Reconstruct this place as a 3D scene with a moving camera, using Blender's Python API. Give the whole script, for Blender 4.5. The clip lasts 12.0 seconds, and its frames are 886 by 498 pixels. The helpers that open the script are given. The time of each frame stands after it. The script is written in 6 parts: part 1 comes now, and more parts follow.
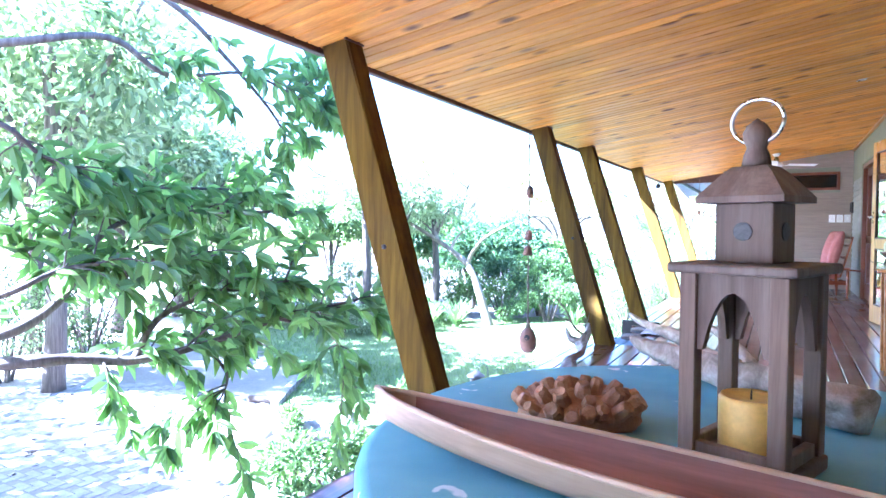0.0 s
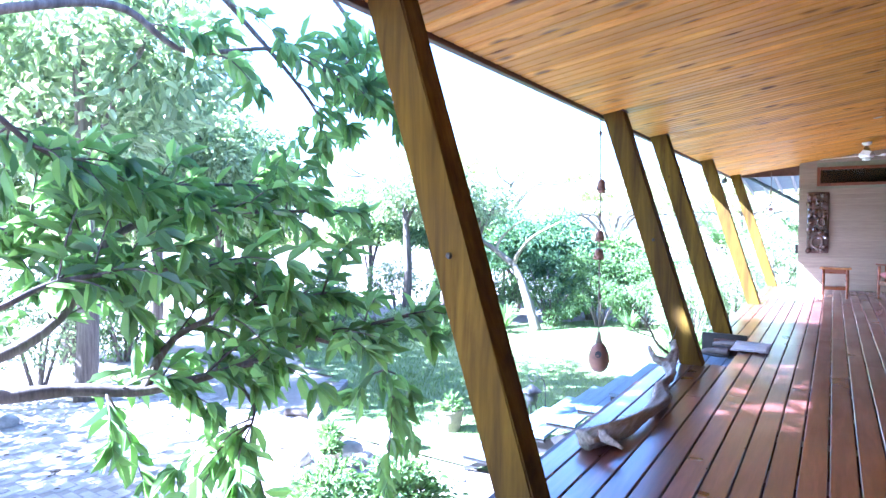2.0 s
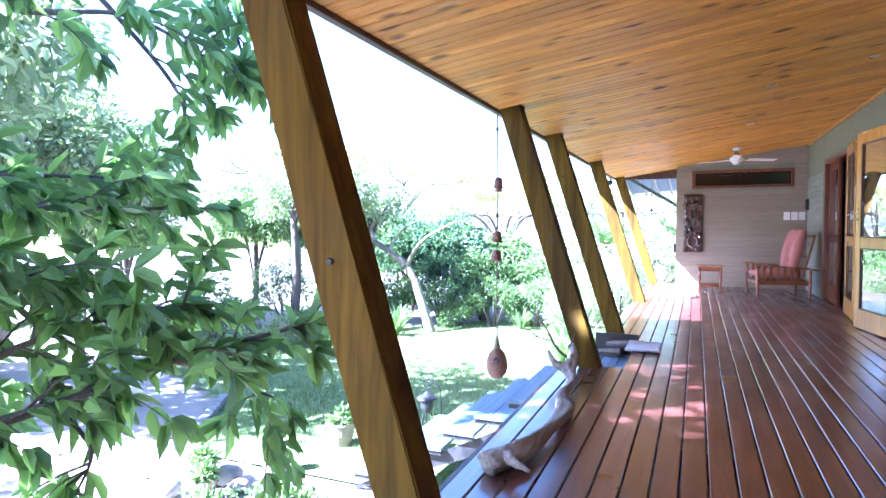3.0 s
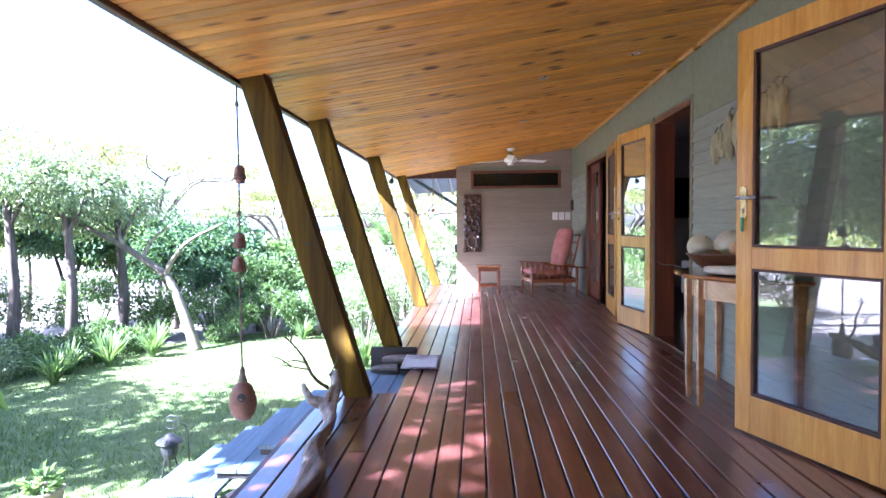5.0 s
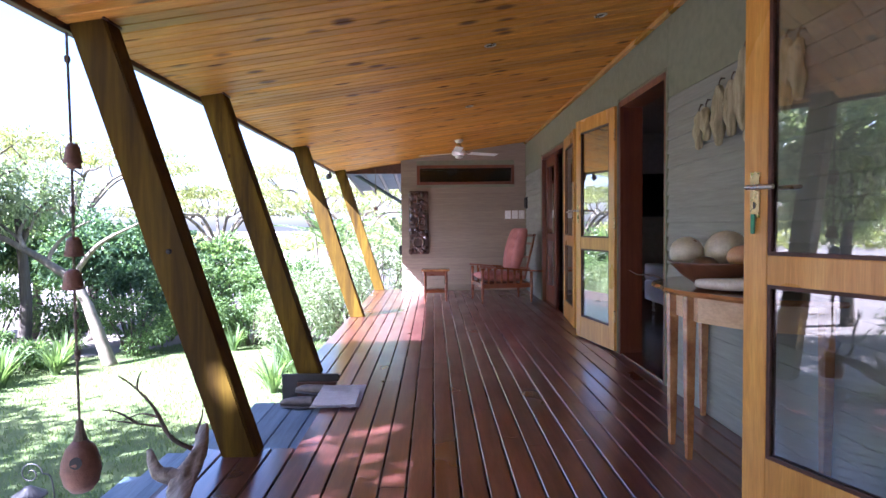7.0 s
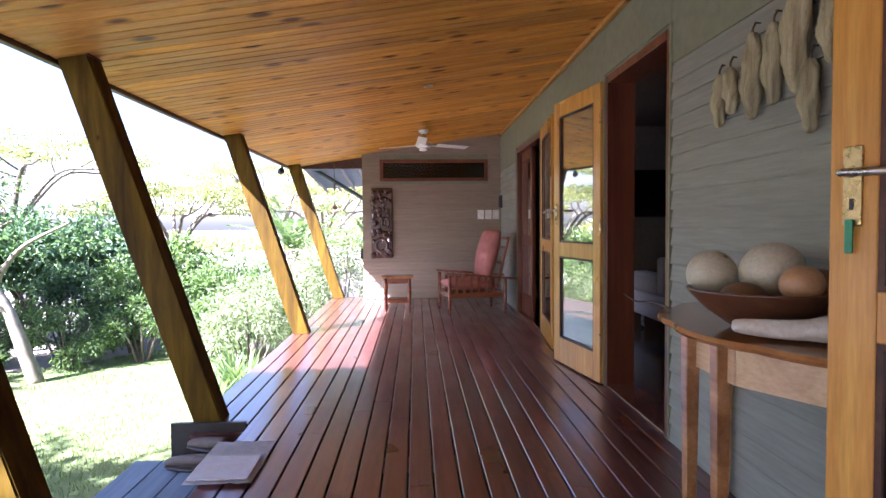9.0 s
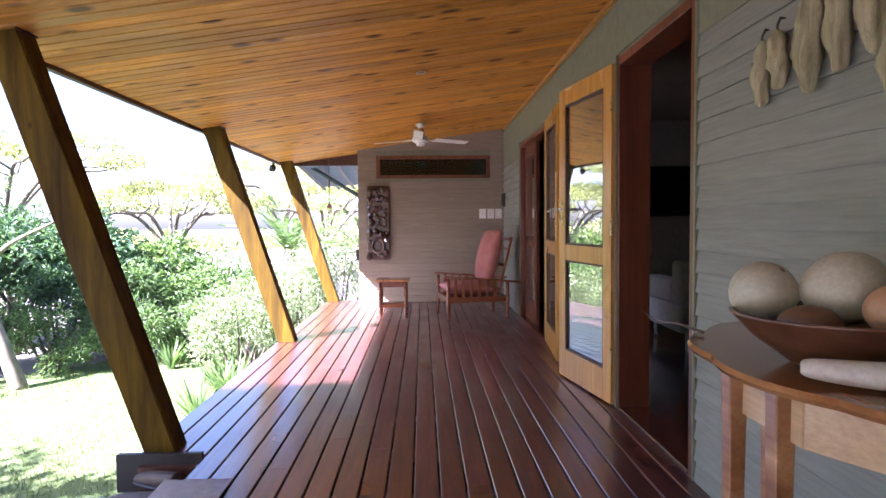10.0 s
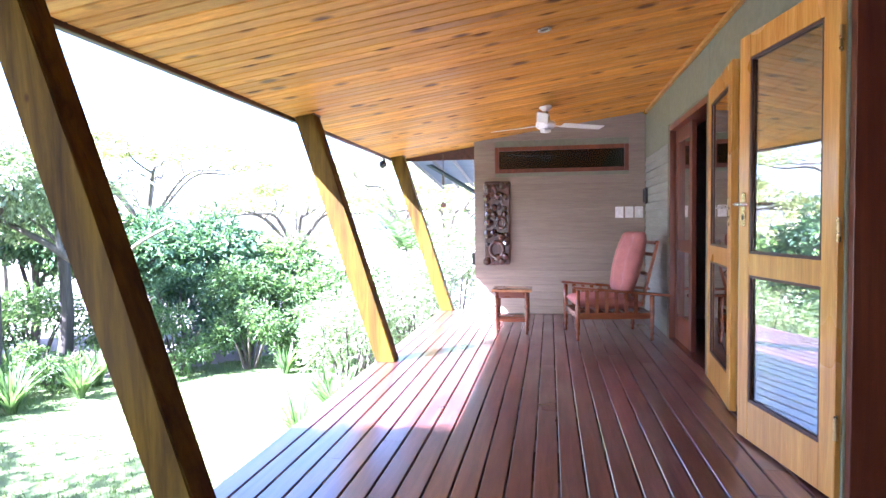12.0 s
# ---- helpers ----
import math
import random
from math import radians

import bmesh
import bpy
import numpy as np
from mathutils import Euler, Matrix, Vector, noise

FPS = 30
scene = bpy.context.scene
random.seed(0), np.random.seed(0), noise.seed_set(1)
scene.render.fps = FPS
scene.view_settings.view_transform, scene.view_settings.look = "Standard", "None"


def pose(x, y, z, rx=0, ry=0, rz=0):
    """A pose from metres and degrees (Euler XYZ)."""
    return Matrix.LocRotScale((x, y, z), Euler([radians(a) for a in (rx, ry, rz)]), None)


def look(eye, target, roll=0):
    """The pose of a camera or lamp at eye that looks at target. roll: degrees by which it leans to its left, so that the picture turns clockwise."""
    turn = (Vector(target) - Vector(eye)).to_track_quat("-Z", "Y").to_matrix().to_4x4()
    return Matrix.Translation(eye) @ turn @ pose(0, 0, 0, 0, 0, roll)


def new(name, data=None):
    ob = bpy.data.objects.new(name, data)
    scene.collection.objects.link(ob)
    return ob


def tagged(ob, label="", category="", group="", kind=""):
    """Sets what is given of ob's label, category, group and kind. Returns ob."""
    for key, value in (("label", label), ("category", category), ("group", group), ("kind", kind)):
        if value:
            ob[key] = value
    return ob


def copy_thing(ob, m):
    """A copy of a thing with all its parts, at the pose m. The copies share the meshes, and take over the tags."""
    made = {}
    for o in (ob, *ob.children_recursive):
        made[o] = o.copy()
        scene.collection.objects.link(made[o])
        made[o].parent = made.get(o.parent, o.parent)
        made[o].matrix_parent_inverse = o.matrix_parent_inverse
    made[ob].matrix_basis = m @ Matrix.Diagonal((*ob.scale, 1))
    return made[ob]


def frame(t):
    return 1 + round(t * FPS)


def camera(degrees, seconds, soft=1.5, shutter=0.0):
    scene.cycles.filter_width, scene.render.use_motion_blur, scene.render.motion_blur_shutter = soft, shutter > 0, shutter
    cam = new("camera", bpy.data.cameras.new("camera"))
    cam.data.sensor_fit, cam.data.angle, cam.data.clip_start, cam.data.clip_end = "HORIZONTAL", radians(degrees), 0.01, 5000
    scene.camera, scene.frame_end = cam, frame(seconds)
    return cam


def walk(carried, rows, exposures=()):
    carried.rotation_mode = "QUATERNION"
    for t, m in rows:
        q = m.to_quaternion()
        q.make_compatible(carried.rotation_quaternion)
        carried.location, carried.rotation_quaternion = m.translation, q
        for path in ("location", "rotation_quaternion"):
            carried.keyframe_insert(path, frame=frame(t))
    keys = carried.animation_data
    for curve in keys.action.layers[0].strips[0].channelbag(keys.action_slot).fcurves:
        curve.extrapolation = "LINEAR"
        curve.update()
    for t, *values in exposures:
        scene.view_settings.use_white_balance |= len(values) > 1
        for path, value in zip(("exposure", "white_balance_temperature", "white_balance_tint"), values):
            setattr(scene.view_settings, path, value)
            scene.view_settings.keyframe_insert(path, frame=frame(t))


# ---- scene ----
cam = camera(72.7, 12.0)
PATH = [
    (0, (0.307, -0.036, 1.097), (-0.675, 1.705, 1.026), 0.2),
    (0.5, (0.163, 0.07, 1.084), (-0.922, 1.749, 1.014), 0.1),
    (1, (0.039, 0.179, 1.107), (-1.069, 1.843, 1.032), -0.0),
    (1.5, (-0.072, 0.321, 1.103), (-1.179, 1.985, 1.026), -0.0),
    (2, (-0.199, 0.504, 1.112), (-1.287, 2.181, 1.037), -0.1),
    (2.5, (-0.282, 0.672, 1.094), (-1.295, 2.395, 1.02), -0.1),
    (3, (-0.374, 0.845, 1.108), (-1.15, 2.687, 1.034), -0.1),
    (3.5, (-0.4, 0.995, 1.089), (-0.923, 2.924, 1.019), -0.3),
    (5.5, (-0.297, 2.013, 1.105), (-0.36, 4.01, 1.031), -0.5),
    (6, (-0.24, 2.229, 1.106), (-0.272, 4.228, 1.03), -0.5),
    (6.5, (-0.208, 2.474, 1.108), (-0.218, 4.472, 1.033), -0.5),
    (7, (-0.184, 2.706, 1.107), (-0.154, 4.705, 1.03), -0.6),
    (9, (0.082, 3.701, 1.135), (0.171, 5.698, 1.054), -0.5),
    (9.5, (0.171, 3.931, 1.151), (0.253, 5.927, 1.066), -0.6),
    (10, (0.202, 4.164, 1.144), (0.269, 6.161, 1.06), -0.5),
    (10.5, (0.216, 4.405, 1.152), (0.256, 6.403, 1.067), -0.5),
    (11, (0.298, 4.68, 1.127), (0.241, 6.678, 1.052), -0.6),
    (11.5, (0.267, 4.943, 1.154), (0.046, 6.929, 1.071), -0.6),
    (12, (0.227, 5.186, 1.147), (-0.122, 7.153, 1.068), -0.6),
]
EXPOSURES = [(0.0, 5.04, 4360, 23), (2.0, 4.63, 4400, 24), (3.5, 4.43, 4600, 27), (5.5, 3.95, 4930, 29), (7.0, 3.61, 5050, 33), (9.5, 3.71, 5330, 34), (10.5, 3.9, 5300, 35), (12.0, 4.55, 4850, 31)]
walk(cam, [(t, look(eye, target, roll)) for t, eye, target, roll in PATH], EXPOSURES)

# ---- world and sun ----
SUN_WAY = Vector((0.88, 0.7, -1.0)).normalized()
elevation = math.asin(-SUN_WAY.z)
azimuth = math.atan2(-SUN_WAY.x, -SUN_WAY.y)
world = bpy.data.worlds.new("sky")
scene.world = world
world.use_nodes = True
wt = world.node_tree
sky = wt.nodes.new("ShaderNodeTexSky")
sky.sky_type, sky.sun_disc = "NISHITA", False
sky.sun_elevation, sky.sun_rotation = elevation, azimuth
sky.dust_density, sky.air_density = 2.0, 1.0
wt.links.new(sky.outputs[0], wt.nodes["Background"].inputs[0])
wt.nodes["Background"].inputs[1].default_value = 0.05
sun = new("sun", bpy.data.lights.new("sun", "SUN"))
sun.data.energy, sun.data.angle, sun.data.color = 5.0, radians(0.6), (1.0, 0.94, 0.84)
sun.matrix_world = look((0, 0, 8), Vector((0, 0, 8)) + SUN_WAY)


# ---- materials ----
def nodes_of(name):
    m = bpy.data.materials.new(name)
    m.use_nodes = True
    t = m.node_tree
    return m, t, t.nodes["Principled BSDF"]


def node(t, kind, **inputs):
    n = t.nodes.new(kind)
    for key, value in inputs.items():
        n.inputs[key.replace("_", " ")].default_value = value
    return n


def ramp(t, fac, stops):
    n = t.nodes.new("ShaderNodeValToRGB")
    n.color_ramp.elements[0].position, n.color_ramp.elements[0].color = stops[0][0], (*stops[0][1], 1)
    n.color_ramp.elements[1].position, n.color_ramp.elements[1].color = stops[-1][0], (*stops[-1][1], 1)
    for p, c in stops[1:-1]:
        e = n.color_ramp.elements.new(p)
        e.color = (*c, 1)
    t.links.new(fac, n.inputs[0])
    return n.outputs[0]


def mixed(t, fac, a, b, how="MIX"):
    n = t.nodes.new("ShaderNodeMix")
    n.data_type, n.blend_type = "RGBA", how
    for socket, v in ((n.inputs[0], fac), (n.inputs[6], a), (n.inputs[7], b)):
        if isinstance(v, (int, float)):
            socket.default_value = v
        elif isinstance(v, tuple):
            socket.default_value = (*v, 1)
        else:
            t.links.new(v, socket)
    return n.outputs[2]


def place(t, stretch, per_object=True):
    """Object coordinates, shifted at random from object to object, and stretched."""
    co = t.nodes.new("ShaderNodeTexCoord")
    out = co.outputs["Object"]
    if per_object:
        info = t.nodes.new("ShaderNodeObjectInfo")
        mul = t.nodes.new("ShaderNodeMath")
        mul.operation = "MULTIPLY"
        mul.inputs[1].default_value = 37.0
        t.links.new(info.outputs["Random"], mul.inputs[0])
        add = t.nodes.new("ShaderNodeVectorMath")
        t.links.new(out, add.inputs[0])
        t.links.new(mul.outputs[0], add.inputs[1])
        out = add.outputs[0]
    mp = t.nodes.new("ShaderNodeMapping")
    mp.inputs["Scale"].default_value = stretch
    t.links.new(out, mp.inputs[0])
    return mp.outputs[0]


def bumped(t, bsdf, height, strength, distance):
    b = t.nodes.new("ShaderNodeBump")
    b.inputs["Strength"].default_value, b.inputs["Distance"].default_value = strength, distance
    t.links.new(height, b.inputs["Height"])
    t.links.new(b.outputs[0], bsdf.inputs["Normal"])


def surface(name, dark, light, scale=6.0, rough=0.6, bump=0.2, stretch=(1, 1, 1), metal=0.0, vary=0.15, rough_vary=0.1, fine=9.0, coat=0.0):
    """A plain surface: large stains, fine grain, relief, and a tone of its own for each object."""
    m, t, b = nodes_of(name)
    co = place(t, stretch)
    big = node(t, "ShaderNodeTexNoise", Scale=scale, Detail=4.0, Roughness=0.6)
    small = node(t, "ShaderNodeTexNoise", Scale=scale * fine, Detail=3.0, Roughness=0.6)
    t.links.new(co, big.inputs["Vector"])
    t.links.new(co, small.inputs["Vector"])
    c = ramp(t, big.outputs[0], [(0.3, dark), (0.7, light)])
    grain = ramp(t, small.outputs[0], [(0.3, (0.75, 0.75, 0.75)), (0.7, (1.1, 1.1, 1.1))])
    c = mixed(t, 0.6, c, grain, "MULTIPLY")
    info = t.nodes.new("ShaderNodeObjectInfo")
    tone = ramp(t, info.outputs["Random"], [(0.0, (1 - vary,) * 3), (1.0, (1 + vary,) * 3)])
    t.links.new(mixed(t, 1.0, c, tone, "MULTIPLY"), b.inputs["Base Color"])
    rr = ramp(t, big.outputs[0], [(0.3, (rough - rough_vary,) * 3), (0.7, (rough + rough_vary,) * 3)])
    t.links.new(rr, b.inputs["Roughness"])
    b.inputs["Metallic"].default_value, b.inputs["Coat Weight"].default_value = metal, coat
    b.inputs["Coat Roughness"].default_value = 0.12
    bumped(t, b, small.outputs[0], bump, 0.01)
    return m


def timber(name, dark, mid, light, along="Y", rough=0.4, knots=0.0, grain=14.0, vary=0.25, bump=0.15, island=False, coat=0.0, knot_colour=(0.05, 0.02, 0.008), blotch=0.5):
    """Wood with its grain along one axis, growth lines, blotches, and knots where wanted."""
    m, t, b = nodes_of(name)
    s = [1.0, 1.0, 1.0]
    s["XYZ".index(along)] = 0.07
    co = place(t, (1, 1, 1))
    if island:
        geo = t.nodes.new("ShaderNodeNewGeometry")
        mul = t.nodes.new("ShaderNodeMath")
        mul.operation = "MULTIPLY"
        mul.inputs[1].default_value = 71.0
        t.links.new(geo.outputs["Random Per Island"], mul.inputs[0])
        add = t.nodes.new("ShaderNodeVectorMath")
        t.links.new(co, add.inputs[0])
        t.links.new(mul.outputs[0], add.inputs[1])
        co, rand = add.outputs[0], geo.outputs["Random Per Island"]
    else:
        rand = t.nodes.new("ShaderNodeObjectInfo").outputs["Random"]
    mp = t.nodes.new("ShaderNodeMapping")
    mp.inputs["Scale"].default_value = s
    t.links.new(co, mp.inputs[0])
    lines = node(t, "ShaderNodeTexNoise", Scale=grain, Detail=6.0, Roughness=0.65, Distortion=0.6)
    fine = node(t, "ShaderNodeTexNoise", Scale=grain * 7, Detail=3.0, Roughness=0.6)
    spots = node(t, "ShaderNodeTexNoise", Scale=1.3, Detail=3.0)
    for n, v in ((lines, mp.outputs[0]), (fine, mp.outputs[0]), (spots, co)):
        t.links.new(v, n.inputs["Vector"])
    c = ramp(t, lines.outputs[0], [(0.28, dark), (0.5, mid), (0.72, light)])
    c = mixed(t, 0.5, c, ramp(t, fine.outputs[0], [(0.3, (0.7, 0.7, 0.7)), (0.7, (1.12, 1.12, 1.12))]), "MULTIPLY")
    c = mixed(t, blotch, c, ramp(t, spots.outputs[0], [(0.3, (0.62, 0.6, 0.58)), (0.7, (1.25, 1.25, 1.25))]), "MULTIPLY")
    c = mixed(t, 1.0, c, ramp(t, rand, [(0.0, (1 - vary,) * 3), (1.0, (1 + vary,) * 3)]), "MULTIPLY")
    if knots:
        k = [5.2, 5.2, 5.2]
        k["XYZ".index(along)] = 3.0
        mk = t.nodes.new("ShaderNodeMapping")
        mk.inputs["Scale"].default_value = k
        t.links.new(co, mk.inputs[0])
        cells = node(t, "ShaderNodeTexVoronoi", Scale=1.0)
        t.links.new(mk.outputs[0], cells.inputs["Vector"])
        mask = ramp(t, cells.outputs["Distance"], [(knots * 0.45, (1, 1, 1)), (knots, (0, 0, 0))])
        c = mixed(t, mask, c, knot_colour)
    t.links.new(c, b.inputs["Base Color"])
    rr = ramp(t, spots.outputs[0], [(0.3, (rough * 0.8,) * 3), (0.7, (min(1, rough * 1.3),) * 3)])
    t.links.new(rr, b.inputs["Roughness"])
    b.inputs["Coat Weight"].default_value, b.inputs["Coat Roughness"].default_value = coat, 0.14
    bumped(t, b, lines.outputs[0], bump, 0.006)
    return m


def foliage(name, dark, light, through_light=0.35, rough=0.45):
    m, t, b = nodes_of(name)
    geo = t.nodes.new("ShaderNodeNewGeometry")
    c = ramp(t, geo.outputs["Random Per Island"], [(0.0, dark), (0.6, light), (1.0, tuple(v * 1.35 for v in light))])
    t.links.new(c, b.inputs["Base Color"])
    b.inputs["Roughness"].default_value = rough
    tr = t.nodes.new("ShaderNodeBsdfTranslucent")
    t.links.new(mixed(t, 1.0, c, (1.25, 1.3, 0.7), "MULTIPLY"), tr.inputs[0])
    mix = t.nodes.new("ShaderNodeMixShader")
    mix.inputs[0].default_value = through_light
    t.links.new(b.outputs[0], mix.inputs[1])
    t.links.new(tr.outputs[0], mix.inputs[2])
    t.links.new(mix.outputs[0], t.nodes["Material Output"].inputs[0])
    return m


def pane_glass(name, tint=(0.93, 0.95, 0.94), gloss=1.0):
    m, t, b = nodes_of(name)
    t.nodes.remove(b)
    clear = t.nodes.new("ShaderNodeBsdfTransparent")
    clear.inputs[0].default_value = (*tint, 1)
    shine = t.nodes.new("ShaderNodeBsdfGlossy")
    shine.inputs["Roughness"].default_value = 0.01
    fr = node(t, "ShaderNodeLayerWeight", Blend=0.5)
    power = t.nodes.new("ShaderNodeMath")
    power.operation = "POWER"
    power.inputs[1].default_value = 3.0
    t.links.new(fr.outputs["Facing"], power.inputs[0])
    boost = t.nodes.new("ShaderNodeMath")
    boost.operation, boost.use_clamp = "MULTIPLY_ADD", True
    boost.inputs[1].default_value = gloss * 0.62
    boost.inputs[2].default_value = 0.06 * gloss
    t.links.new(power.outputs[0], boost.inputs[0])
    mix = t.nodes.new("ShaderNodeMixShader")
    t.links.new(boost.outputs[0], mix.inputs[0])
    t.links.new(clear.outputs[0], mix.inputs[1])
    t.links.new(shine.outputs[0], mix.inputs[2])
    t.links.new(mix.outputs[0], t.nodes["Material Output"].inputs[0])
    return m


DECK = timber("deck_timber", (0.062, 0.02, 0.018), (0.118, 0.042, 0.035), (0.185, 0.074, 0.058), "Y", rough=0.34, grain=22, vary=0.16, bump=0.08, coat=1.0)
DECK.node_tree.nodes["Principled BSDF"].inputs["Coat Roughness"].default_value = 0.2
DECK.node_tree.nodes["Principled BSDF"].inputs["Coat IOR"].default_value = 1.6
PINE = timber("ceiling_pine", (0.46, 0.18, 0.02), (0.62, 0.275, 0.034), (0.74, 0.37, 0.052), "X", rough=0.5, knots=0.25, grain=16, vary=0.2, island=True, bump=0.06, knot_colour=(0.13, 0.045, 0.012), blotch=0.5)
PINE.node_tree.nodes["Principled BSDF"].inputs["Specular IOR Level"].default_value = 0.3
POST = timber("post_timber", (0.034, 0.018, 0.004), (0.09, 0.053, 0.0045), (0.155, 0.099, 0.007), "Z", rough=0.7, knots=0.08, grain=11, vary=0.12, bump=0.3)
POST.node_tree.nodes["Principled BSDF"].inputs["Specular IOR Level"].default_value = 0.15
TRIM = timber("dark_trim", (0.035, 0.014, 0.01), (0.07, 0.028, 0.018), (0.11, 0.045, 0.028), "Y", rough=0.45)
DOOR = timber("door_pine", (0.46, 0.21, 0.028), (0.60, 0.30, 0.048), (0.72, 0.41, 0.08), "Z", rough=0.3, grain=18, vary=0.08, bump=0.08, coat=0.3, blotch=0.25)
RED_FRAME = timber("red_frame", (0.08, 0.021, 0.01), (0.135, 0.038, 0.016), (0.195, 0.06, 0.024), "Z", rough=0.35, coat=0.2)
CONSOLE = timber("console_timber", (0.24, 0.1, 0.035), (0.40, 0.19, 0.07), (0.55, 0.30, 0.12), "Y", rough=0.16, grain=10, coat=0.6, vary=0.05)
# a lighter copy of the console timber: garden light painted into the apron
CONSOLE_LIT = timber("console_apron_lit", (0.5, 0.33, 0.17), (0.62, 0.43, 0.24), (0.72, 0.52, 0.3), "Y", rough=0.3, coat=0.4, vary=0.05)
CHAIR = timber("chair_timber", (0.13, 0.035, 0.014), (0.22, 0.07, 0.028), (0.32, 0.115, 0.045), "X", rough=0.25, coat=0.4, vary=0.08)
CARVED = timber("carved_timber", (0.025, 0.011, 0.008), (0.06, 0.026, 0.016), (0.11, 0.05, 0.03), "Z", rough=0.25, coat=0.8, bump=0.4)
BOATWOOD = timber("pod_shell", (0.33, 0.23, 0.15), (0.44, 0.32, 0.215), (0.54, 0.41, 0.285), "X", rough=0.5, grain=20)
BOATDARK = timber("pod_inside", (0.12, 0.05, 0.035), (0.2, 0.085, 0.06), (0.28, 0.13, 0.09), "X", rough=0.5, grain=20)
CONE = surface("knobbed_seed_head", (0.2, 0.095, 0.045), (0.42, 0.25, 0.14), 30, 0.65, 0.5)
DRIFT = timber("driftwood", (0.12, 0.10, 0.085), (0.32, 0.29, 0.26), (0.52, 0.49, 0.45), "Y", rough=0.8, grain=30, bump=0.8)
LANTERN = timber("lantern_timber", (0.07, 0.045, 0.032), (0.12, 0.084, 0.064), (0.185, 0.14, 0.11), "Z", rough=0.7, grain=26, bump=0.3)
BARK = timber("bark", (0.05, 0.04, 0.03), (0.12, 0.095, 0.075), (0.2, 0.17, 0.14), "Z", rough=0.9, grain=24, bump=0.8)
PALE_BARK = timber("pale_bark", (0.11, 0.092, 0.065), (0.18, 0.155, 0.11), (0.26, 0.23, 0.17), "Z", rough=0.8, grain=12, bump=0.4)
# paler and more neutral than WALL_PAINT: skylight on the lower wall, painted in
WALL_BOARD = timber("painted_weatherboard", (0.25, 0.262, 0.22), (0.268, 0.281, 0.238), (0.288, 0.302, 0.257), "Y", rough=0.6, grain=9, vary=0.05, bump=0.1, blotch=0.15)
END_BOARD = timber("painted_end_board", (0.255, 0.208, 0.155), (0.275, 0.226, 0.168), (0.295, 0.244, 0.182), "X", rough=0.6, grain=9, vary=0.06, bump=0.1, blotch=0.15)
# the olive carries the ceiling's warm bounce for the upper house wall
WALL_PAINT = surface("wall_paint", (0.185, 0.2, 0.125), (0.217, 0.231, 0.15), 2.0, 0.6, 0.12, vary=0.0)
INSIDE = surface("inside_plaster", (0.2, 0.185, 0.16), (0.24, 0.22, 0.19), 1.5, 0.8, 0.1, vary=0.0)
INFLOOR = timber("inside_floor", (0.06, 0.018, 0.012), (0.1, 0.03, 0.018), (0.15, 0.05, 0.03), "X", rough=0.18, coat=0.4)
GLASS = pane_glass("door_glass", gloss=2.9)
WINDOW_GLASS = pane_glass("window_glass", (0.6, 0.62, 0.6), 0.7)
BRASS = surface("aged_brass", (0.42, 0.30, 0.13), (0.6, 0.45, 0.22), 30, 0.3, 0.1, metal=1.0)
STEEL = surface("brushed_steel", (0.5, 0.5, 0.48), (0.65, 0.64, 0.62), 30, 0.3, 0.1, metal=1.0)
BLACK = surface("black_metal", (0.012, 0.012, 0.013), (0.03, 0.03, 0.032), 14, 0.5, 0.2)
GREY_PLANK = timber("weathered_plank", (0.09, 0.14, 0.2), (0.135, 0.2, 0.275), (0.19, 0.265, 0.35), "Y", rough=0.6, grain=20, vary=0.15)
CUSHION = surface("rose_upholstery", (0.36, 0.13, 0.105), (0.46, 0.18, 0.145), 9, 0.75, 0.4, fine=14)
GOURD = surface("gourd_skin", (0.45, 0.42, 0.31), (0.58, 0.55, 0.43), 9, 0.35, 0.1, vary=0.15)
GOURD_TAN = surface("gourd_tan", (0.42, 0.23, 0.11), (0.52, 0.31, 0.16), 9, 0.35, 0.1)
GOURD_DARK = surface("gourd_dark", (0.16, 0.085, 0.045), (0.26, 0.15, 0.08), 12, 0.4, 0.15)
BONE = surface("pale_gourd", (0.68, 0.64, 0.58), (0.82, 0.79, 0.73), 10, 0.4, 0.15)
BOWLWOOD = timber("bowl_timber", (0.1, 0.04, 0.022), (0.17, 0.072, 0.038), (0.25, 0.115, 0.06), "X", rough=0.3, coat=0.3)
POD = timber("seed_pod", (0.22, 0.19, 0.1), (0.4, 0.36, 0.21), (0.54, 0.5, 0.32), "Z", rough=0.75, grain=40, bump=1.0)
CORD = surface("twisted_cord", (0.1, 0.08, 0.06), (0.2, 0.16, 0.12), 60, 0.9, 0.4)
CLAY = surface("fired_clay", (0.13, 0.06, 0.04), (0.24, 0.12, 0.08), 16, 0.6, 0.3)
PLASTIC = surface("white_plastic", (0.74, 0.73, 0.7), (0.8, 0.79, 0.76), 5, 0.35, 0.02)
BLADE = surface("fan_blade", (0.72, 0.7, 0.66), (0.8, 0.78, 0.74), 6, 0.35, 0.05)
WAX = surface("yellow_wax", (0.62, 0.42, 0.09), (0.72, 0.5, 0.13), 8, 0.4, 0.05)
FABRIC = surface("grey_fabric", (0.58, 0.58, 0.6), (0.7, 0.7, 0.72), 20, 0.9, 0.3)
PAPER = surface("faded_towel", (0.6, 0.61, 0.63), (0.76, 0.77, 0.79), 24, 0.9, 0.5)
STONE = surface("garden_stone", (0.16, 0.15, 0.14), (0.32, 0.31, 0.29), 9, 0.85, 0.6)
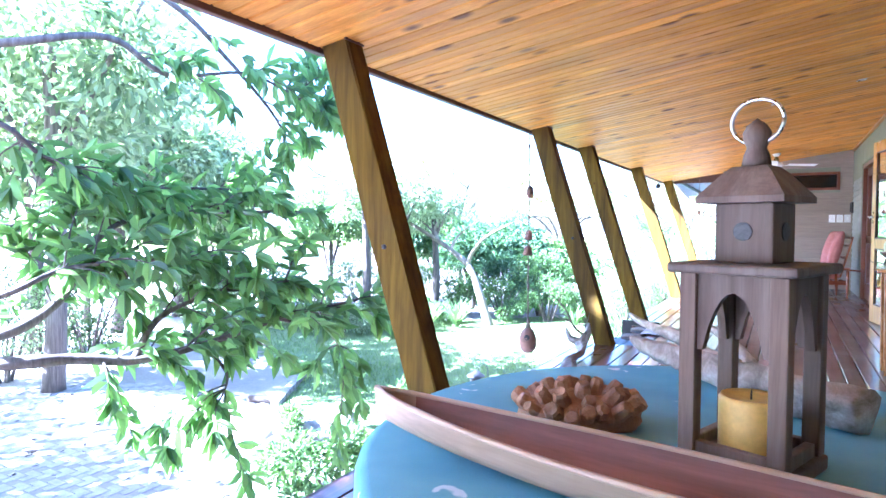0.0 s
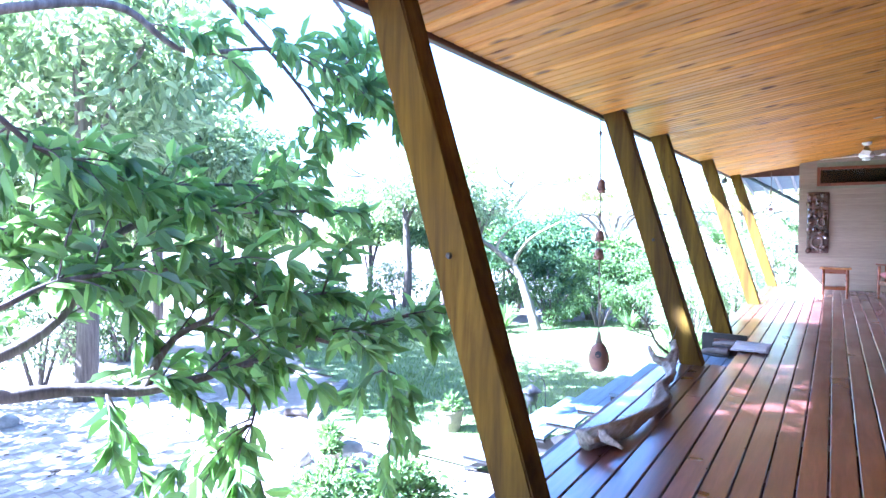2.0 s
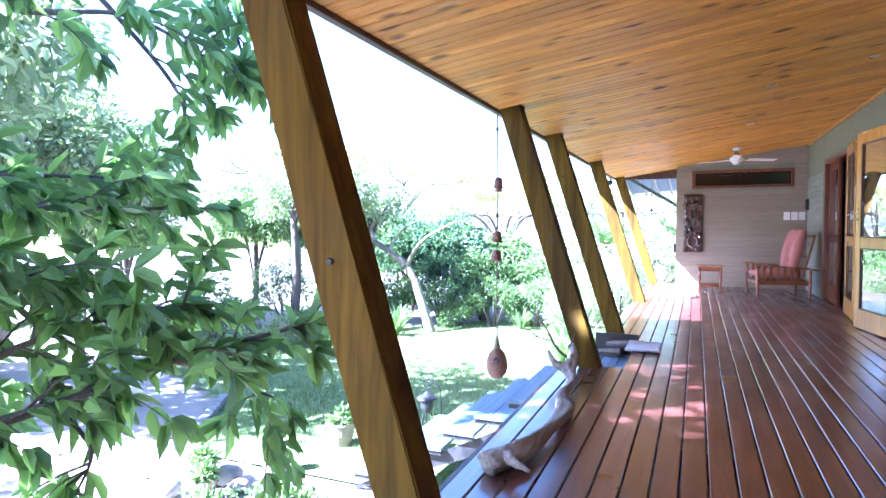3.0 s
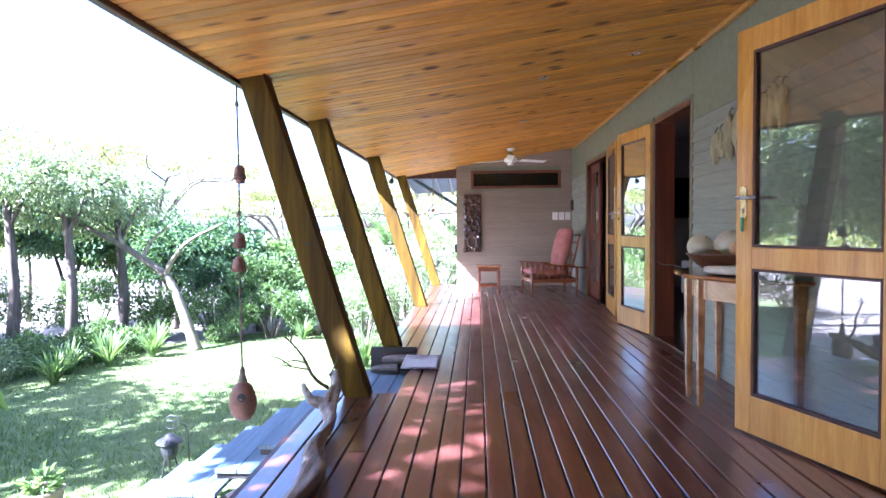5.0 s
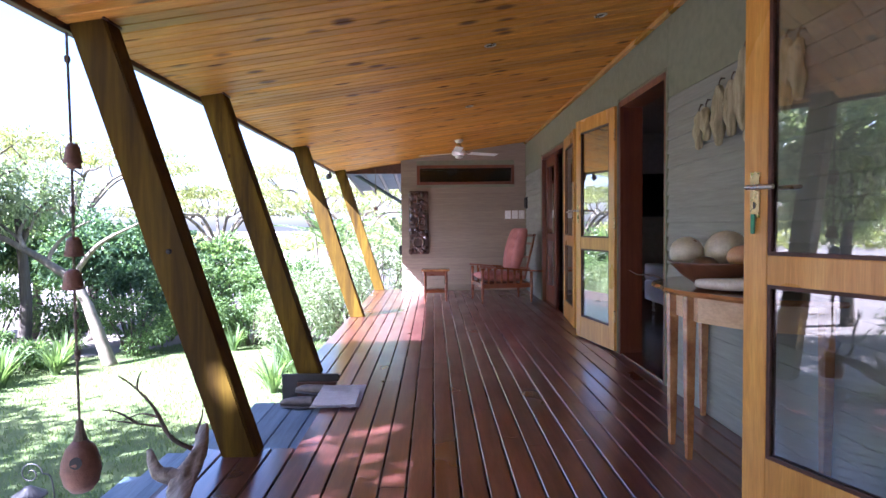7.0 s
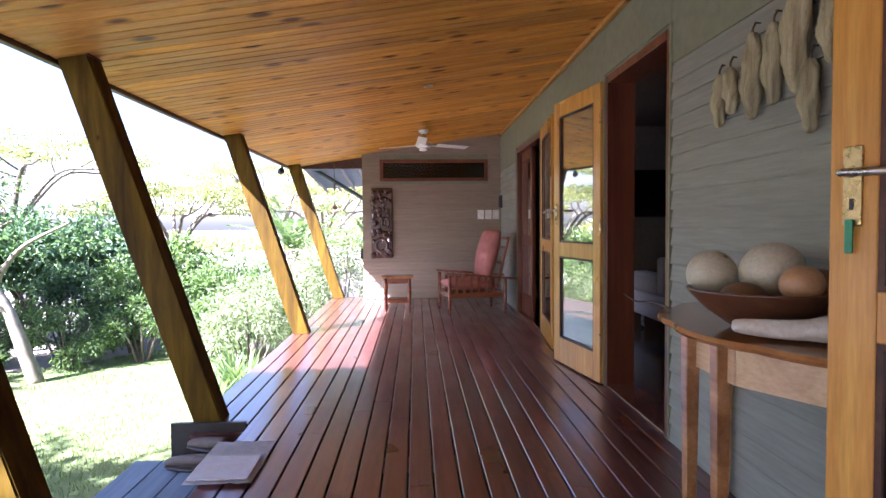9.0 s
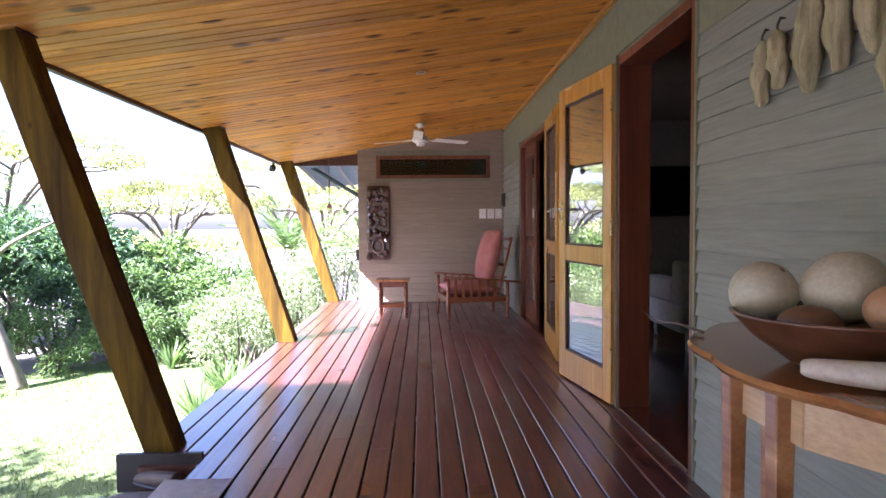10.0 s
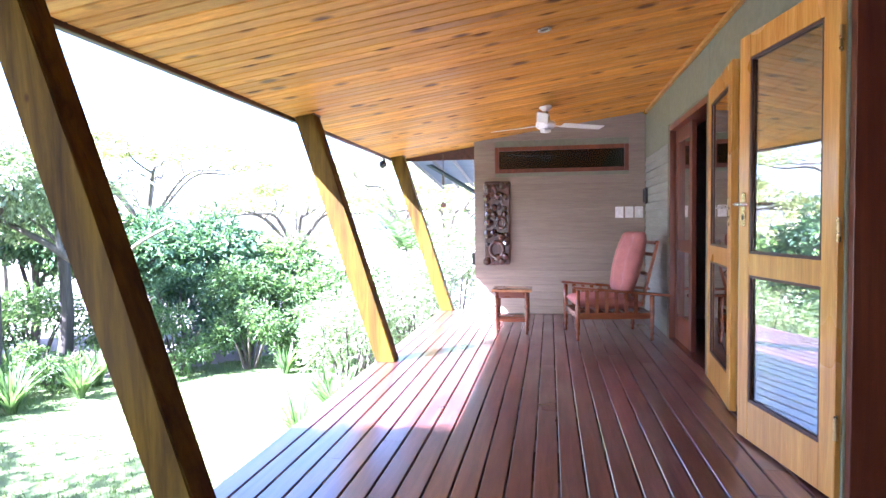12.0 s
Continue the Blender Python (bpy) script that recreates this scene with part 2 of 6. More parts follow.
TERRACOTTA = surface("weathered_pot", (0.2, 0.16, 0.13), (0.34, 0.28, 0.22), 9, 0.8, 0.4)
PAVER = surface("pale_paver", (0.24, 0.21, 0.2), (0.35, 0.315, 0.3), 7, 0.85, 0.3, vary=0.18)
SOIL = surface("dry_soil", (0.18, 0.155, 0.13), (0.27, 0.24, 0.21), 0.8, 0.95, 0.6, vary=0.0, fine=30)
TURF = surface("turf", (0.07, 0.115, 0.03), (0.16, 0.195, 0.07), 0.9, 0.95, 0.8, vary=0.0, fine=40)
GRASS = foliage("grass_blade", (0.065, 0.12, 0.025), (0.15, 0.21, 0.06), 0.3)
LEAF = foliage("broad_leaf", (0.085, 0.15, 0.065), (0.2, 0.31, 0.125), 0.58, 0.4)
LEAF_SUN = foliage("bush_leaf", (0.06, 0.11, 0.045), (0.16, 0.24, 0.095), 0.45)
LEAF_PALE = foliage("pale_leaf", (0.10, 0.15, 0.07), (0.28, 0.33, 0.2), 0.35)
LEAF_DARK = foliage("dark_leaf", (0.05, 0.1, 0.06), (0.11, 0.18, 0.1), 0.45)
LEAF_THORN = foliage("thorn_leaf", (0.17, 0.2, 0.08), (0.28, 0.3, 0.13), 0.45)
LILAC = surface("lilac_wall", (0.42, 0.37, 0.4), (0.55, 0.5, 0.53), 1.2, 0.85, 0.2)
SHEET = surface("roof_sheet", (0.05, 0.062, 0.075), (0.085, 0.1, 0.115), 3, 0.5, 0.1)
SHOE = surface("worn_leather", (0.05, 0.042, 0.038), (0.12, 0.1, 0.09), 20, 0.6, 0.3)


def cloth_material():
    m, t, b = nodes_of("blue_tablecloth")
    co = place(t, (1, 1, 1))
    weave = node(t, "ShaderNodeTexNoise", Scale=220.0, Detail=2.0)
    fade = node(t, "ShaderNodeTexNoise", Scale=5.0, Detail=3.0)
    warp = node(t, "ShaderNodeTexNoise", Scale=16.0, Detail=2.0)
    cells = node(t, "ShaderNodeTexVoronoi", Scale=6.5)
    for n in (weave, fade, warp):
        t.links.new(co, n.inputs["Vector"])
    t.links.new(mixed(t, 0.25, co, warp.outputs["Color"], "ADD"), cells.inputs["Vector"])
    c = ramp(t, fade.outputs[0], [(0.3, (0.11, 0.30, 0.41)), (0.7, (0.18, 0.41, 0.51))])
    motif = ramp(t, cells.outputs["Distance"], [(0.10, (1, 1, 1)), (0.17, (0, 0, 0))])
    c = mixed(t, motif, c, (0.5, 0.62, 0.68))
    t.links.new(c, b.inputs["Base Color"])
    b.inputs["Roughness"].default_value = 0.85
    bumped(t, b, weave.outputs[0], 0.3, 0.002)
    return m


CLOTH = cloth_material()


# ---- building helpers ----
def finish(name, bm, material, smooth=False):
    me = bpy.data.meshes.new(name)
    bmesh.ops.recalc_face_normals(bm, faces=bm.faces)
    bm.to_mesh(me)
    bm.free()
    me.materials.append(material)
    if smooth:
        me.polygons.foreach_set("use_smooth", [True] * len(me.polygons))
    return me


def part(name, bm, material, parent, label="", smooth=False):
    ob = new(name, finish(name, bm, material, smooth))
    ob.parent = parent
    if label:
        tagged(ob, label)
    return ob


def thing(name, m, label, category, group="", kind=""):
    ob = new(name)
    ob.empty_display_size = 0.1
    ob.matrix_basis = m
    return tagged(ob, label, category, group, kind)


def one(name, bm, material, label, category, group="", kind="", m=None, smooth=False):
    ob = new(name, finish(name, bm, material, smooth))
    if m is not None:
        ob.matrix_basis = m
    return tagged(ob, label, category, group, kind)


def box(bm, lo, hi, bevel=0.0, m=None):
    c = [(a + b) / 2 for a, b in zip(lo, hi)]
    s = [abs(b - a) for a, b in zip(lo, hi)]
    made = bmesh.ops.create_cube(bm, size=1.0, matrix=(m or Matrix()) @ Matrix.Translation(c) @ Matrix.Diagonal((*s, 1)))
    if bevel:
        edges = list({e for v in made["verts"] for e in v.link_edges})
        bmesh.ops.bevel(bm, geom=edges, offset=bevel, segments=2, profile=0.5, affect="EDGES", clamp_overlap=True)
    return bm


def boxed(lo, hi, bevel=0.0, m=None):
    return box(bmesh.new(), lo, hi, bevel, m)


def lathe(bm, profile, steps=24, m=None):
    m = m or Matrix()
    rings = []
    for r, z in profile:
        if r < 1e-5:
            rings.append([bm.verts.new(m @ Vector((0, 0, z)))])
        else:
            rings.append([bm.verts.new(m @ Vector((r * math.cos(2 * math.pi * i / steps), r * math.sin(2 * math.pi * i / steps), z))) for i in range(steps)])
    for a, b in zip(rings, rings[1:]):
        for i in range(steps):
            j = (i + 1) % steps
            if len(a) == 1 and len(b) == 1:
                continue
            if len(a) == 1:
                bm.faces.new((a[0], b[i], b[j]))
            elif len(b) == 1:
                bm.faces.new((a[i], a[j], b[0]))
            else:
                bm.faces.new((a[i], a[j], b[j], b[i]))
    return bm


def lathed(profile, steps=24, m=None):
    return lathe(bmesh.new(), profile, steps, m)


def smooth_path(points, per=6):
    pts = [Vector(p) for p in points]
    out = []
    for i in range(len(pts) - 1):
        a, b, c, d = pts[max(i - 1, 0)], pts[i], pts[i + 1], pts[min(i + 2, len(pts) - 1)]
        for k in range(per):
            u = k / per
            out.append(0.5 * ((2 * b) + (c - a) * u + (2 * a - 5 * b + 4 * c - d) * u * u + (3 * b - a - 3 * c + d) * u**3))
    out.append(pts[-1])
    return out


def tube(bm, path, radius, sides=8, rough=0.0, flat=1.0, rng=None, lobes=0.0):
    """A tube along a path. radius: a number or a function of 0 to 1."""
    f = radius if callable(radius) else (lambda u: radius)
    rings, side = [], None
    for i, p in enumerate(path):
        d = (path[min(i + 1, len(path) - 1)] - path[max(i - 1, 0)]).normalized()
        ref = Vector((0, 0, 1)) if abs(d.z) < 0.9 else Vector((1, 0, 0))
        side = d.cross(ref).normalized() if side is None else (side - d * side.dot(d)).normalized()
        up = side.cross(d)
        r = f(i / (len(path) - 1))
        ring = []
        for k in range(sides):
            a = 2 * math.pi * k / sides
            rr = r * (1 + lobes * (math.sin(3 * a + i * 0.22) + 0.6 * math.sin(5 * a - i * 0.13 + 1))) * (1 + (rough * (rng.random() - 0.5) * 2 if rough and rng else 0))
            ring.append(bm.verts.new(p + side * math.cos(a) * rr + up * math.sin(a) * rr * flat))
        rings.append(ring)
    for a, b in zip(rings, rings[1:]):
        for k in range(sides):
            j = (k + 1) % sides
            bm.faces.new((a[k], a[j], b[j], b[k]))
    bm.faces.new(rings[0][::-1])
    bm.faces.new(rings[-1])
    return bm


def tubed(points, radius, sides=8, per=6, **more):
    return tube(bmesh.new(), smooth_path(points, per), radius, sides, **more)


def mesh_from(name, verts, faces, material, smooth=False):
    me = bpy.data.meshes.new(name)
    me.from_pydata(verts.tolist() if hasattr(verts, "tolist") else verts, [], faces.tolist() if hasattr(faces, "tolist") else faces)
    me.materials.append(material)
    if smooth:
        me.polygons.foreach_set("use_smooth", [True] * len(me.polygons))
    return me


def unit(a):
    return a / np.maximum(np.linalg.norm(a, axis=1, keepdims=True), 1e-9)


def leaves(name, at, way, length, width, material, rng, droop=0.25):
    """Folded oval leaves: at, way: arrays of places and directions. One mesh."""
    n = len(at)
    way = unit(np.asarray(way, float))
    up = unit(rng.normal(0, 0.55, (n, 3)) + (0, 0, 1))
    side = unit(np.cross(way, up))
    nor = np.cross(side, way)
    l = (length * rng.uniform(0.65, 1.2, n))[:, None]
    w = (width * rng.uniform(0.75, 1.15, n))[:, None]
    at = np.asarray(at, float)
    fold = nor * w * 0.22
    v = np.stack([
        at,
        at + way * l * 0.3 + side * w * 0.42 + fold,
        at + way * l * 0.68 + side * w * 0.46 + fold - nor * l * droop * 0.35,
        at + way * l - nor * l * droop,
        at + way * l * 0.68 - side * w * 0.46 + fold - nor * l * droop * 0.35,
        at + way * l * 0.3 - side * w * 0.42 + fold,
    ], 1).reshape(-1, 3)
    k = (np.arange(n) * 6)[:, None]
    f = np.concatenate([k + [0, 1, 2, 3], k + [0, 3, 4, 5]], 0)
    return mesh_from(name, v, f, material)


def ball_points(rng, n, centre, radii, fill=0.5, low=-1.0):
    """Places towards the rim of a lumpy ball, and the way out from its middle."""
    d = unit(rng.normal(0, 1, (n * 2, 3)))
    d = d[d[:, 2] > low][:n]
    lump = 0.78 + 0.22 * np.sin(d[:, 0] * 5 + centre[0] * 3) * np.cos(d[:, 1] * 4.3 + centre[1]) + 0.12 * np.sin(d[:, 2] * 7 + centre[0])
    r = rng.uniform(fill, 1.0, len(d)) ** 0.6 * lump
    return np.asarray(centre) + d * r[:, None] * np.asarray(radii), d


# ---- the setting ----
GROUND = -1.38
WALL_X, END_Y = 1.40, 12.96
EDGE_X, EDGE_Z, SLOPE = -1.86, 2.052, 0.1435


def ceiling_z(x):
    return EDGE_Z + (x - EDGE_X) * SLOPE


# ground
one("ground", boxed((-400, -400, GROUND - 0.5), (400, 400, GROUND)), SOIL, "pale dry garden soil spreading to the horizon", "ground", kind="structure")

# deck frame: joists across, bearers along, and an added sheet beneath
bm = bmesh.new()
for k in range(31):
    y = -4.9 + k * 0.6
    box(bm, (-0.86 if 5.75 < y < 7.1 else -1.2, y, -0.19), (1.38, y + 0.05, -0.034))
for x in (-0.8, 0.3, 1.25):
    box(bm, (x, -4.9, -0.36), (x + 0.08, 13.2, -0.192))
# unseen sheet added below the bearers so plank gaps stay dark
box(bm, (-1.2, -4.9, -0.44), (1.38, 5.6, -0.42))
box(bm, (-0.85, 5.6, -0.44), (1.38, 13.2, -0.42))
floor = one("floor", bm, TRIM, "dark timber deck of long polished planks over joists", "deck", kind="structure")

# house wall with three door openings
OPENINGS = [(3.35, 4.28, 2.13), (6.75, 7.80, 2.13), (9.95, 11.44, 2.09)]
bm = bmesh.new()
last = -5.0
for a, b, top in OPENINGS:
    box(bm, (WALL_X, last, -0.2), (1.58, a, 2.95))
    box(bm, (WALL_X, a, top), (1.58, b, 2.95))
    box(bm, (WALL_X, a, -0.2), (1.58, b, -0.004))
    last = b
box(bm, (WALL_X, last, -0.2), (1.58, 13.16, 2.95))
wall_house = one("wall_house", bm, WALL_PAINT, "grey-green painted house wall of horizontal weatherboards", "wall", kind="structure")
wall_end = one("wall_end", boxed((-0.73, END_Y, -0.2), (1.398, 13.16, 2.9)), WALL_PAINT, "grey-brown painted end wall of horizontal boards", "wall", kind="structure")
one("wall_back", boxed((-1.3, -5.2, -0.2), (1.58, -5.0, 2.9)), WALL_PAINT, "plain painted wall closing the veranda", "wall", kind="structure")

# rooms behind the doors
bm = bmesh.new()
box(bm, (1.582, 0.0, -0.2), (6.2, 0.15, 2.6))
box(bm, (1.582, 12.75, -0.2), (6.2, 12.95, 2.6))
box(bm, (6.2, 0.0, -0.2), (6.4, 12.95, 2.6))
one("wall_inside", bm, INSIDE, "dim plastered walls of the living room", "wall", kind="structure")
one("floor_inside", boxed((1.402, 0.152, -0.1), (6.198, 12.748, -0.002)), INFLOOR, "polished red-brown floor indoors", "floor", kind="structure")
one("ceiling_inside", boxed((1.582, 0.0, 2.602), (6.4, 12.95, 2.7)), INSIDE, "dim plain ceiling of the living room", "ceiling", kind="structure")

# boarded ceiling: narrow tongue-and-groove boards across the veranda
verts, faces = [], []
y = -5.0
while y < 13.34:
    for x in (EDGE_X, 1.398):
        z = ceiling_z(x)
        verts += [(x, y + 0.003, z + 0.006), (x, y + 0.010, z), (x, y + 0.090, z), (x, y + 0.097, z + 0.006), (x, y + 0.097, z + 0.02), (x, y + 0.003, z + 0.02)]
    n = len(verts) - 12
    faces += [[n + i, n + (i + 1) % 6, n + 6 + (i + 1) % 6, n + 6 + i] for i in range(6)]
    faces += [[n + 5 - i for i in range(6)], [n + 6 + i for i in range(6)]]
    y += 0.0995
ceiling = tagged(new("ceiling", mesh_from("ceiling", verts, faces, PINE)), "varnished orange knotty pine board ceiling sloping to the garden", "ceiling", kind="structure")

# roof over it
bm = bmesh.new()
for x0, z0, x1, z1 in ((-2.36, 2.335, 6.5, 3.3),):
    v = [bm.verts.new(p) for p in ((x0, -5.4, z0), (x1, -5.4, z1), (x1, 13.36, z1), (x0, 13.36, z0), (x0, -5.4, z0 + 0.05), (x1, -5.4, z1 + 0.05), (x1, 13.36, z1 + 0.05), (x0, 13.36, z0 + 0.05))]
    for f in ((3, 2, 1, 0), (4, 5, 6, 7), (0, 1, 5, 4), (1, 2, 6, 5), (2, 3, 7, 6), (3, 0, 4, 7)):
        bm.faces.new([v[i] for i in f])
one("roof", bm, SHEET, "dark grey sheet roof over the veranda", "roof", kind="structure")
one("trim_eave", boxed((EDGE_X - 0.045, -5.0, EDGE_Z - 0.03), (EDGE_X, 13.36, 2.33), 0.006), TRIM, "dark stained eave board along the roof edge", "trim", kind="structure")
one("trim_gable", boxed((EDGE_X, 13.345, EDGE_Z - 0.02), (1.4, 13.385, 2.9), 0.004), TRIM, "dark stained board closing the roof end", "trim", kind="structure")
bm = boxed((1.362, -5, ceiling_z(1.362) - 0.034), (1.399, 12.94, ceiling_z(1.362) - 0.002), 0.004)
one("trim_cornice", bm, DOOR, "narrow varnished pine strip where ceiling meets wall", "trim", kind="structure")

# deck outer board and steps in the gap
one("trim_deck_edge", boxed((-1.385, -5.0, -0.16), (-1.357, 5.62, -0.012), 0.004), TRIM, "dark timber fascia below the deck edge", "trim", kind="structure")
one("trim_deck_end", boxed((-1.32, 7.135, -0.17), (-0.90, 7.165, 0.02), 0.003), BLACK, "black fascia board at the deck step", "trim", kind="structure")


# ---- posts ----
def leaning_post(name, y, forward, label):
    """A heavy sawn post, wider than deep, leaning outwards from the deck to the eave."""
    root = thing(name, pose(-1.135, y, 0.0), label, "post", "leaning veranda posts")
    bm = bmesh.new()
    hx, hy, top = 0.084, 0.071, ceiling_z(-1.76) + 0.004
    lean = -0.308 * top
    for z, k in ((0.003, 0.0), (top * 0.5, 0.5), (top, 1.0)):
        for sx, sy in ((-1, -1), (1, -1), (1, 1), (-1, 1)):
            bm.verts.new((lean * k + sx * hx, forward * k + sy * hy, z + (0.0 if z < 1.9 else sx * hx * SLOPE)))
    bm.verts.ensure_lookup_table()
    for r in (0, 4):
        for i in range(4):
            bm.faces.new([bm.verts[r + k] for k in (i, (i + 1) % 4, 4 + (i + 1) % 4, 4 + i)])
    bm.faces.new([bm.verts[k] for k in (3, 2, 1, 0)])
    bm.faces.new([bm.verts[k] for k in (8, 9, 10, 11)])
    edges = [e for e in bm.edges if abs(e.verts[0].co.z - e.verts[1].co.z) > 0.5]
    bmesh.ops.bevel(bm, geom=edges, offset=0.009, segments=2, affect="EDGES")
    part("shaft", bm, POST, root)
    part("bolt", lathed([(0.0, 0.0), (0.013, 0.0), (0.013, 0.006), (0.008, 0.011), (0.0, 0.011)], 8, Matrix.Translation((-0.296, -0.0935, 1.0)) @ pose(0, 0, 0, 90)), BLACK, root, "dark bolt head")
    # dark strip that paints the contact shadow of post top and ceiling
    part("shadow_bead", boxed((lean + hx + 0.002, forward - hy - 0.02, top - 0.002), (lean + hx + 0.012, forward + hy, top + 0.012), 0.002), TRIM, root, "thin dark strip painted as the shadow where post meets ceiling")
    return root


for y, forward, how in ((2.54, 0.0, "heavy dark timber post leaning outwards beside the leafy tree"), (5.65, -0.045, "heavy dark timber post leaning outwards beside driftwood"),
               (7.275, -0.115, "heavy dark timber post leaning outwards at the deck step"), (10.11, -0.115, "heavy timber post leaning outwards, sunlit golden"), (13.17, -0.115, "heavy timber post leaning outwards at the sunlit deck end")):
    leaning_post("veranda_post", y, forward, how)


# ---- doors ----
def bar(bm, a, b, z0, z1, depth, y=0.0):
    box(bm, (a, y - depth / 2, z0), (b, y + depth / 2, z1), 0.004)


def door_leaf(hinge, free, label, handle_side=True, key=False, height=2.09, wood=None):
    """A glazed leaf from its hinge to its free edge, along its own x."""
    wood = wood or DOOR
    w = math.dist(hinge, free)
    turn = math.degrees(math.atan2(free[1] - hinge[1], free[0] - hinge[0]))
    root = thing("glazed_door", pose(hinge[0], hinge[1], 0.014, 0, 0, turn), label, "door", "open glazed doors")
    s, d = 0.105, 0.042
    part("hinge_stile", boxed((0, -d / 2, 0), (s, d / 2, height), 0.004), wood, root)
    part("lock_stile", boxed((w - s, -d / 2, 0), (w, d / 2, height), 0.004), wood, root)
    for name, z0, z1 in (("bottom_rail", 0.0, 0.20), ("middle_rail", 0.86, 0.97), ("top_rail", height - 0.12, height)):
        part(name, boxed((s + 0.001, -d / 2 + 0.001, z0), (w - s - 0.001, d / 2 - 0.001, z1), 0.003), wood, root)
    for z0, z1 in ((0.20, 0.86), (0.97, height - 0.12)):
        bm = bmesh.new()
        for y0 in (-0.017, 0.006):
            box(bm, (s, y0, z0), (s + 0.014, y0 + 0.011, z1))
            box(bm, (w - s - 0.014, y0, z0), (w - s, y0 + 0.011, z1))
            box(bm, (s + 0.014, y0, z0), (w - s - 0.014, y0 + 0.011, z0 + 0.014))
            box(bm, (s + 0.014, y0, z1 - 0.014), (w - s - 0.014, y0 + 0.011, z1))
        part("glazing_bead", bm, TRIM, root, "dark glazing bead")
        p = part("pane", boxed((s + 0.002, -0.003, z0 + 0.002), (w - s - 0.002, 0.003, z1 - 0.002)), GLASS, root, "clear reflecting glass pane")
        p.visible_shadow = False
    if handle_side:
        for sy in (-1, 1):
            plate = part("lock_plate", boxed((w - 0.075, sy * (d / 2 + 0.0005), 1.11), (w - 0.033, sy * (d / 2 + 0.007), 1.285), 0.003), BRASS, root, "worn brass lock plate")
            bm = bmesh.new()
            y1 = sy * (d / 2 + 0.045)
            tube(bm, smooth_path([(w - 0.054, sy * d / 2, 1.225), (w - 0.054, y1, 1.225), (w - 0.075, y1 * 1.08, 1.225), (w - 0.17, y1 * 1.05, 1.222)], 4), 0.009, 8)
            part("lever_handle", bm, STEEL, plate, "polished lever handle", True)
            part("keyhole", boxed((w - 0.058, sy * (d / 2 + 0.007), 1.145), (w - 0.05, sy * (d / 2 + 0.009), 1.17)), BLACK, plate)
    if key:
        part("key_tag", boxed((w - 0.062, d / 2 + 0.0095, 1.05), (w - 0.044, d / 2 + 0.016, 1.125), 0.003), surface("green_tag", (0.03, 0.28, 0.13), (0.05, 0.36, 0.18), 20, 0.4, 0.1), root, "small green plastic key tag")
    for z in (0.25, 1.05, 1.8):
        part("hinge", lathed([(0.0, 0), (0.009, 0), (0.009, 0.1), (0.0, 0.1)], 8, Matrix.Translation((-0.006, d / 2, z))), BRASS, root)
    return root


door_leaf((1.352, 4.20), (1.042, 5.04), "open golden pine glazed door with brass lever handle", key=True)
door_leaf((1.375, 7.82), (1.236, 8.615), "open golden pine glazed door folded back by the wall")
door_leaf((1.385, 9.86), (1.305, 9.00), "open golden pine glazed door folded against the wall")


def door_frame(name, a, b, top):
    root = thing(name, pose(0, 0, 0), "dark red-brown timber door frame in the house wall", "door frame", kind="structure")
    part("jamb", boxed((1.385, a, 0), (1.575, a + 0.045, top), 0.003), RED_FRAME, root)
    part("jamb", boxed((1.385, b - 0.045, 0), (1.575, b, top), 0.003), RED_FRAME, root)
    part("head", boxed((1.385, a + 0.046, top - 0.05), (1.575, b - 0.046, top), 0.003), RED_FRAME, root)
    part("threshold", boxed((1.392, a + 0.046, -0.003), (1.575, b - 0.046, 0.016), 0.004), INFLOOR, root, "worn dark timber door sill")
    return root


for i, (a, b, top) in enumerate(OPENINGS):
    for y in (a - 0.022, b + 0.002):
        one("trim_corner", boxed((1.377, y, 0.002), (1.399, y + 0.02, top + 0.02), 0.003), WALL_PAINT, "grey-green painted bead at the door opening", "trim", kind="structure")
    door_frame("door_%d" % (i + 1), a, b, top)
# a fixed half leaf in the farthest opening
root = thing("glazed_door", pose(1.46, 11.39, 0.016, 0, 0, -90), "closed red-brown glazed door leaf in its frame", "door", "closed doors")
for n, lo, hi in (("hinge_stile", (0, -0.02, 0), (0.1, 0.02, 2.02)), ("lock_stile", (0.58, -0.02, 0), (0.68, 0.02, 2.02)), ("bottom_rail", (0.101, -0.019, 0), (0.579, 0.019, 0.24)), ("middle_rail", (0.101, -0.019, 0.86), (0.579, 0.019, 0.97)), ("top_rail", (0.101, -0.019, 1.9), (0.579, 0.019, 2.02))):
    part(n, boxed(lo, hi, 0.003), RED_FRAME, root)
for z0, z1 in ((0.24, 0.86), (0.97, 1.9)):
    p = part("pane", boxed((0.1, -0.003, z0), (0.58, 0.003, z1)), GLASS, root)
    p.visible_shadow = False

# the high window in the end wall
root = thing("window_1", pose(0, 0, 0), "long low window in a red-brown timber frame", "window", kind="structure")
x0, x1, z0, z1 = -0.46, 1.19, 1.80, 2.13
for n, lo, hi in (("frame_left", (x0, 12.925, z0), (x0 + 0.05, 12.957, z1)), ("frame_right", (x1 - 0.05, 12.925, z0), (x1, 12.957, z1)), ("frame_head", (x0 + 0.051, 12.925, z1 - 0.05), (x1 - 0.051, 12.957, z1)), ("frame_sill", (x0 + 0.051, 12.918, z0), (x1 - 0.051, 12.957, z0 + 0.05))):
    part(n, boxed(lo, hi, 0.004), RED_FRAME, root)
# a black sheet paints the darkness of the room behind the glass
part("backing", boxed((x0 + 0.051, 12.95, z0 + 0.051), (x1 - 0.051, 12.957, z1 - 0.051)), BLACK, root, "black sheet painted as the unlit room behind the pane")
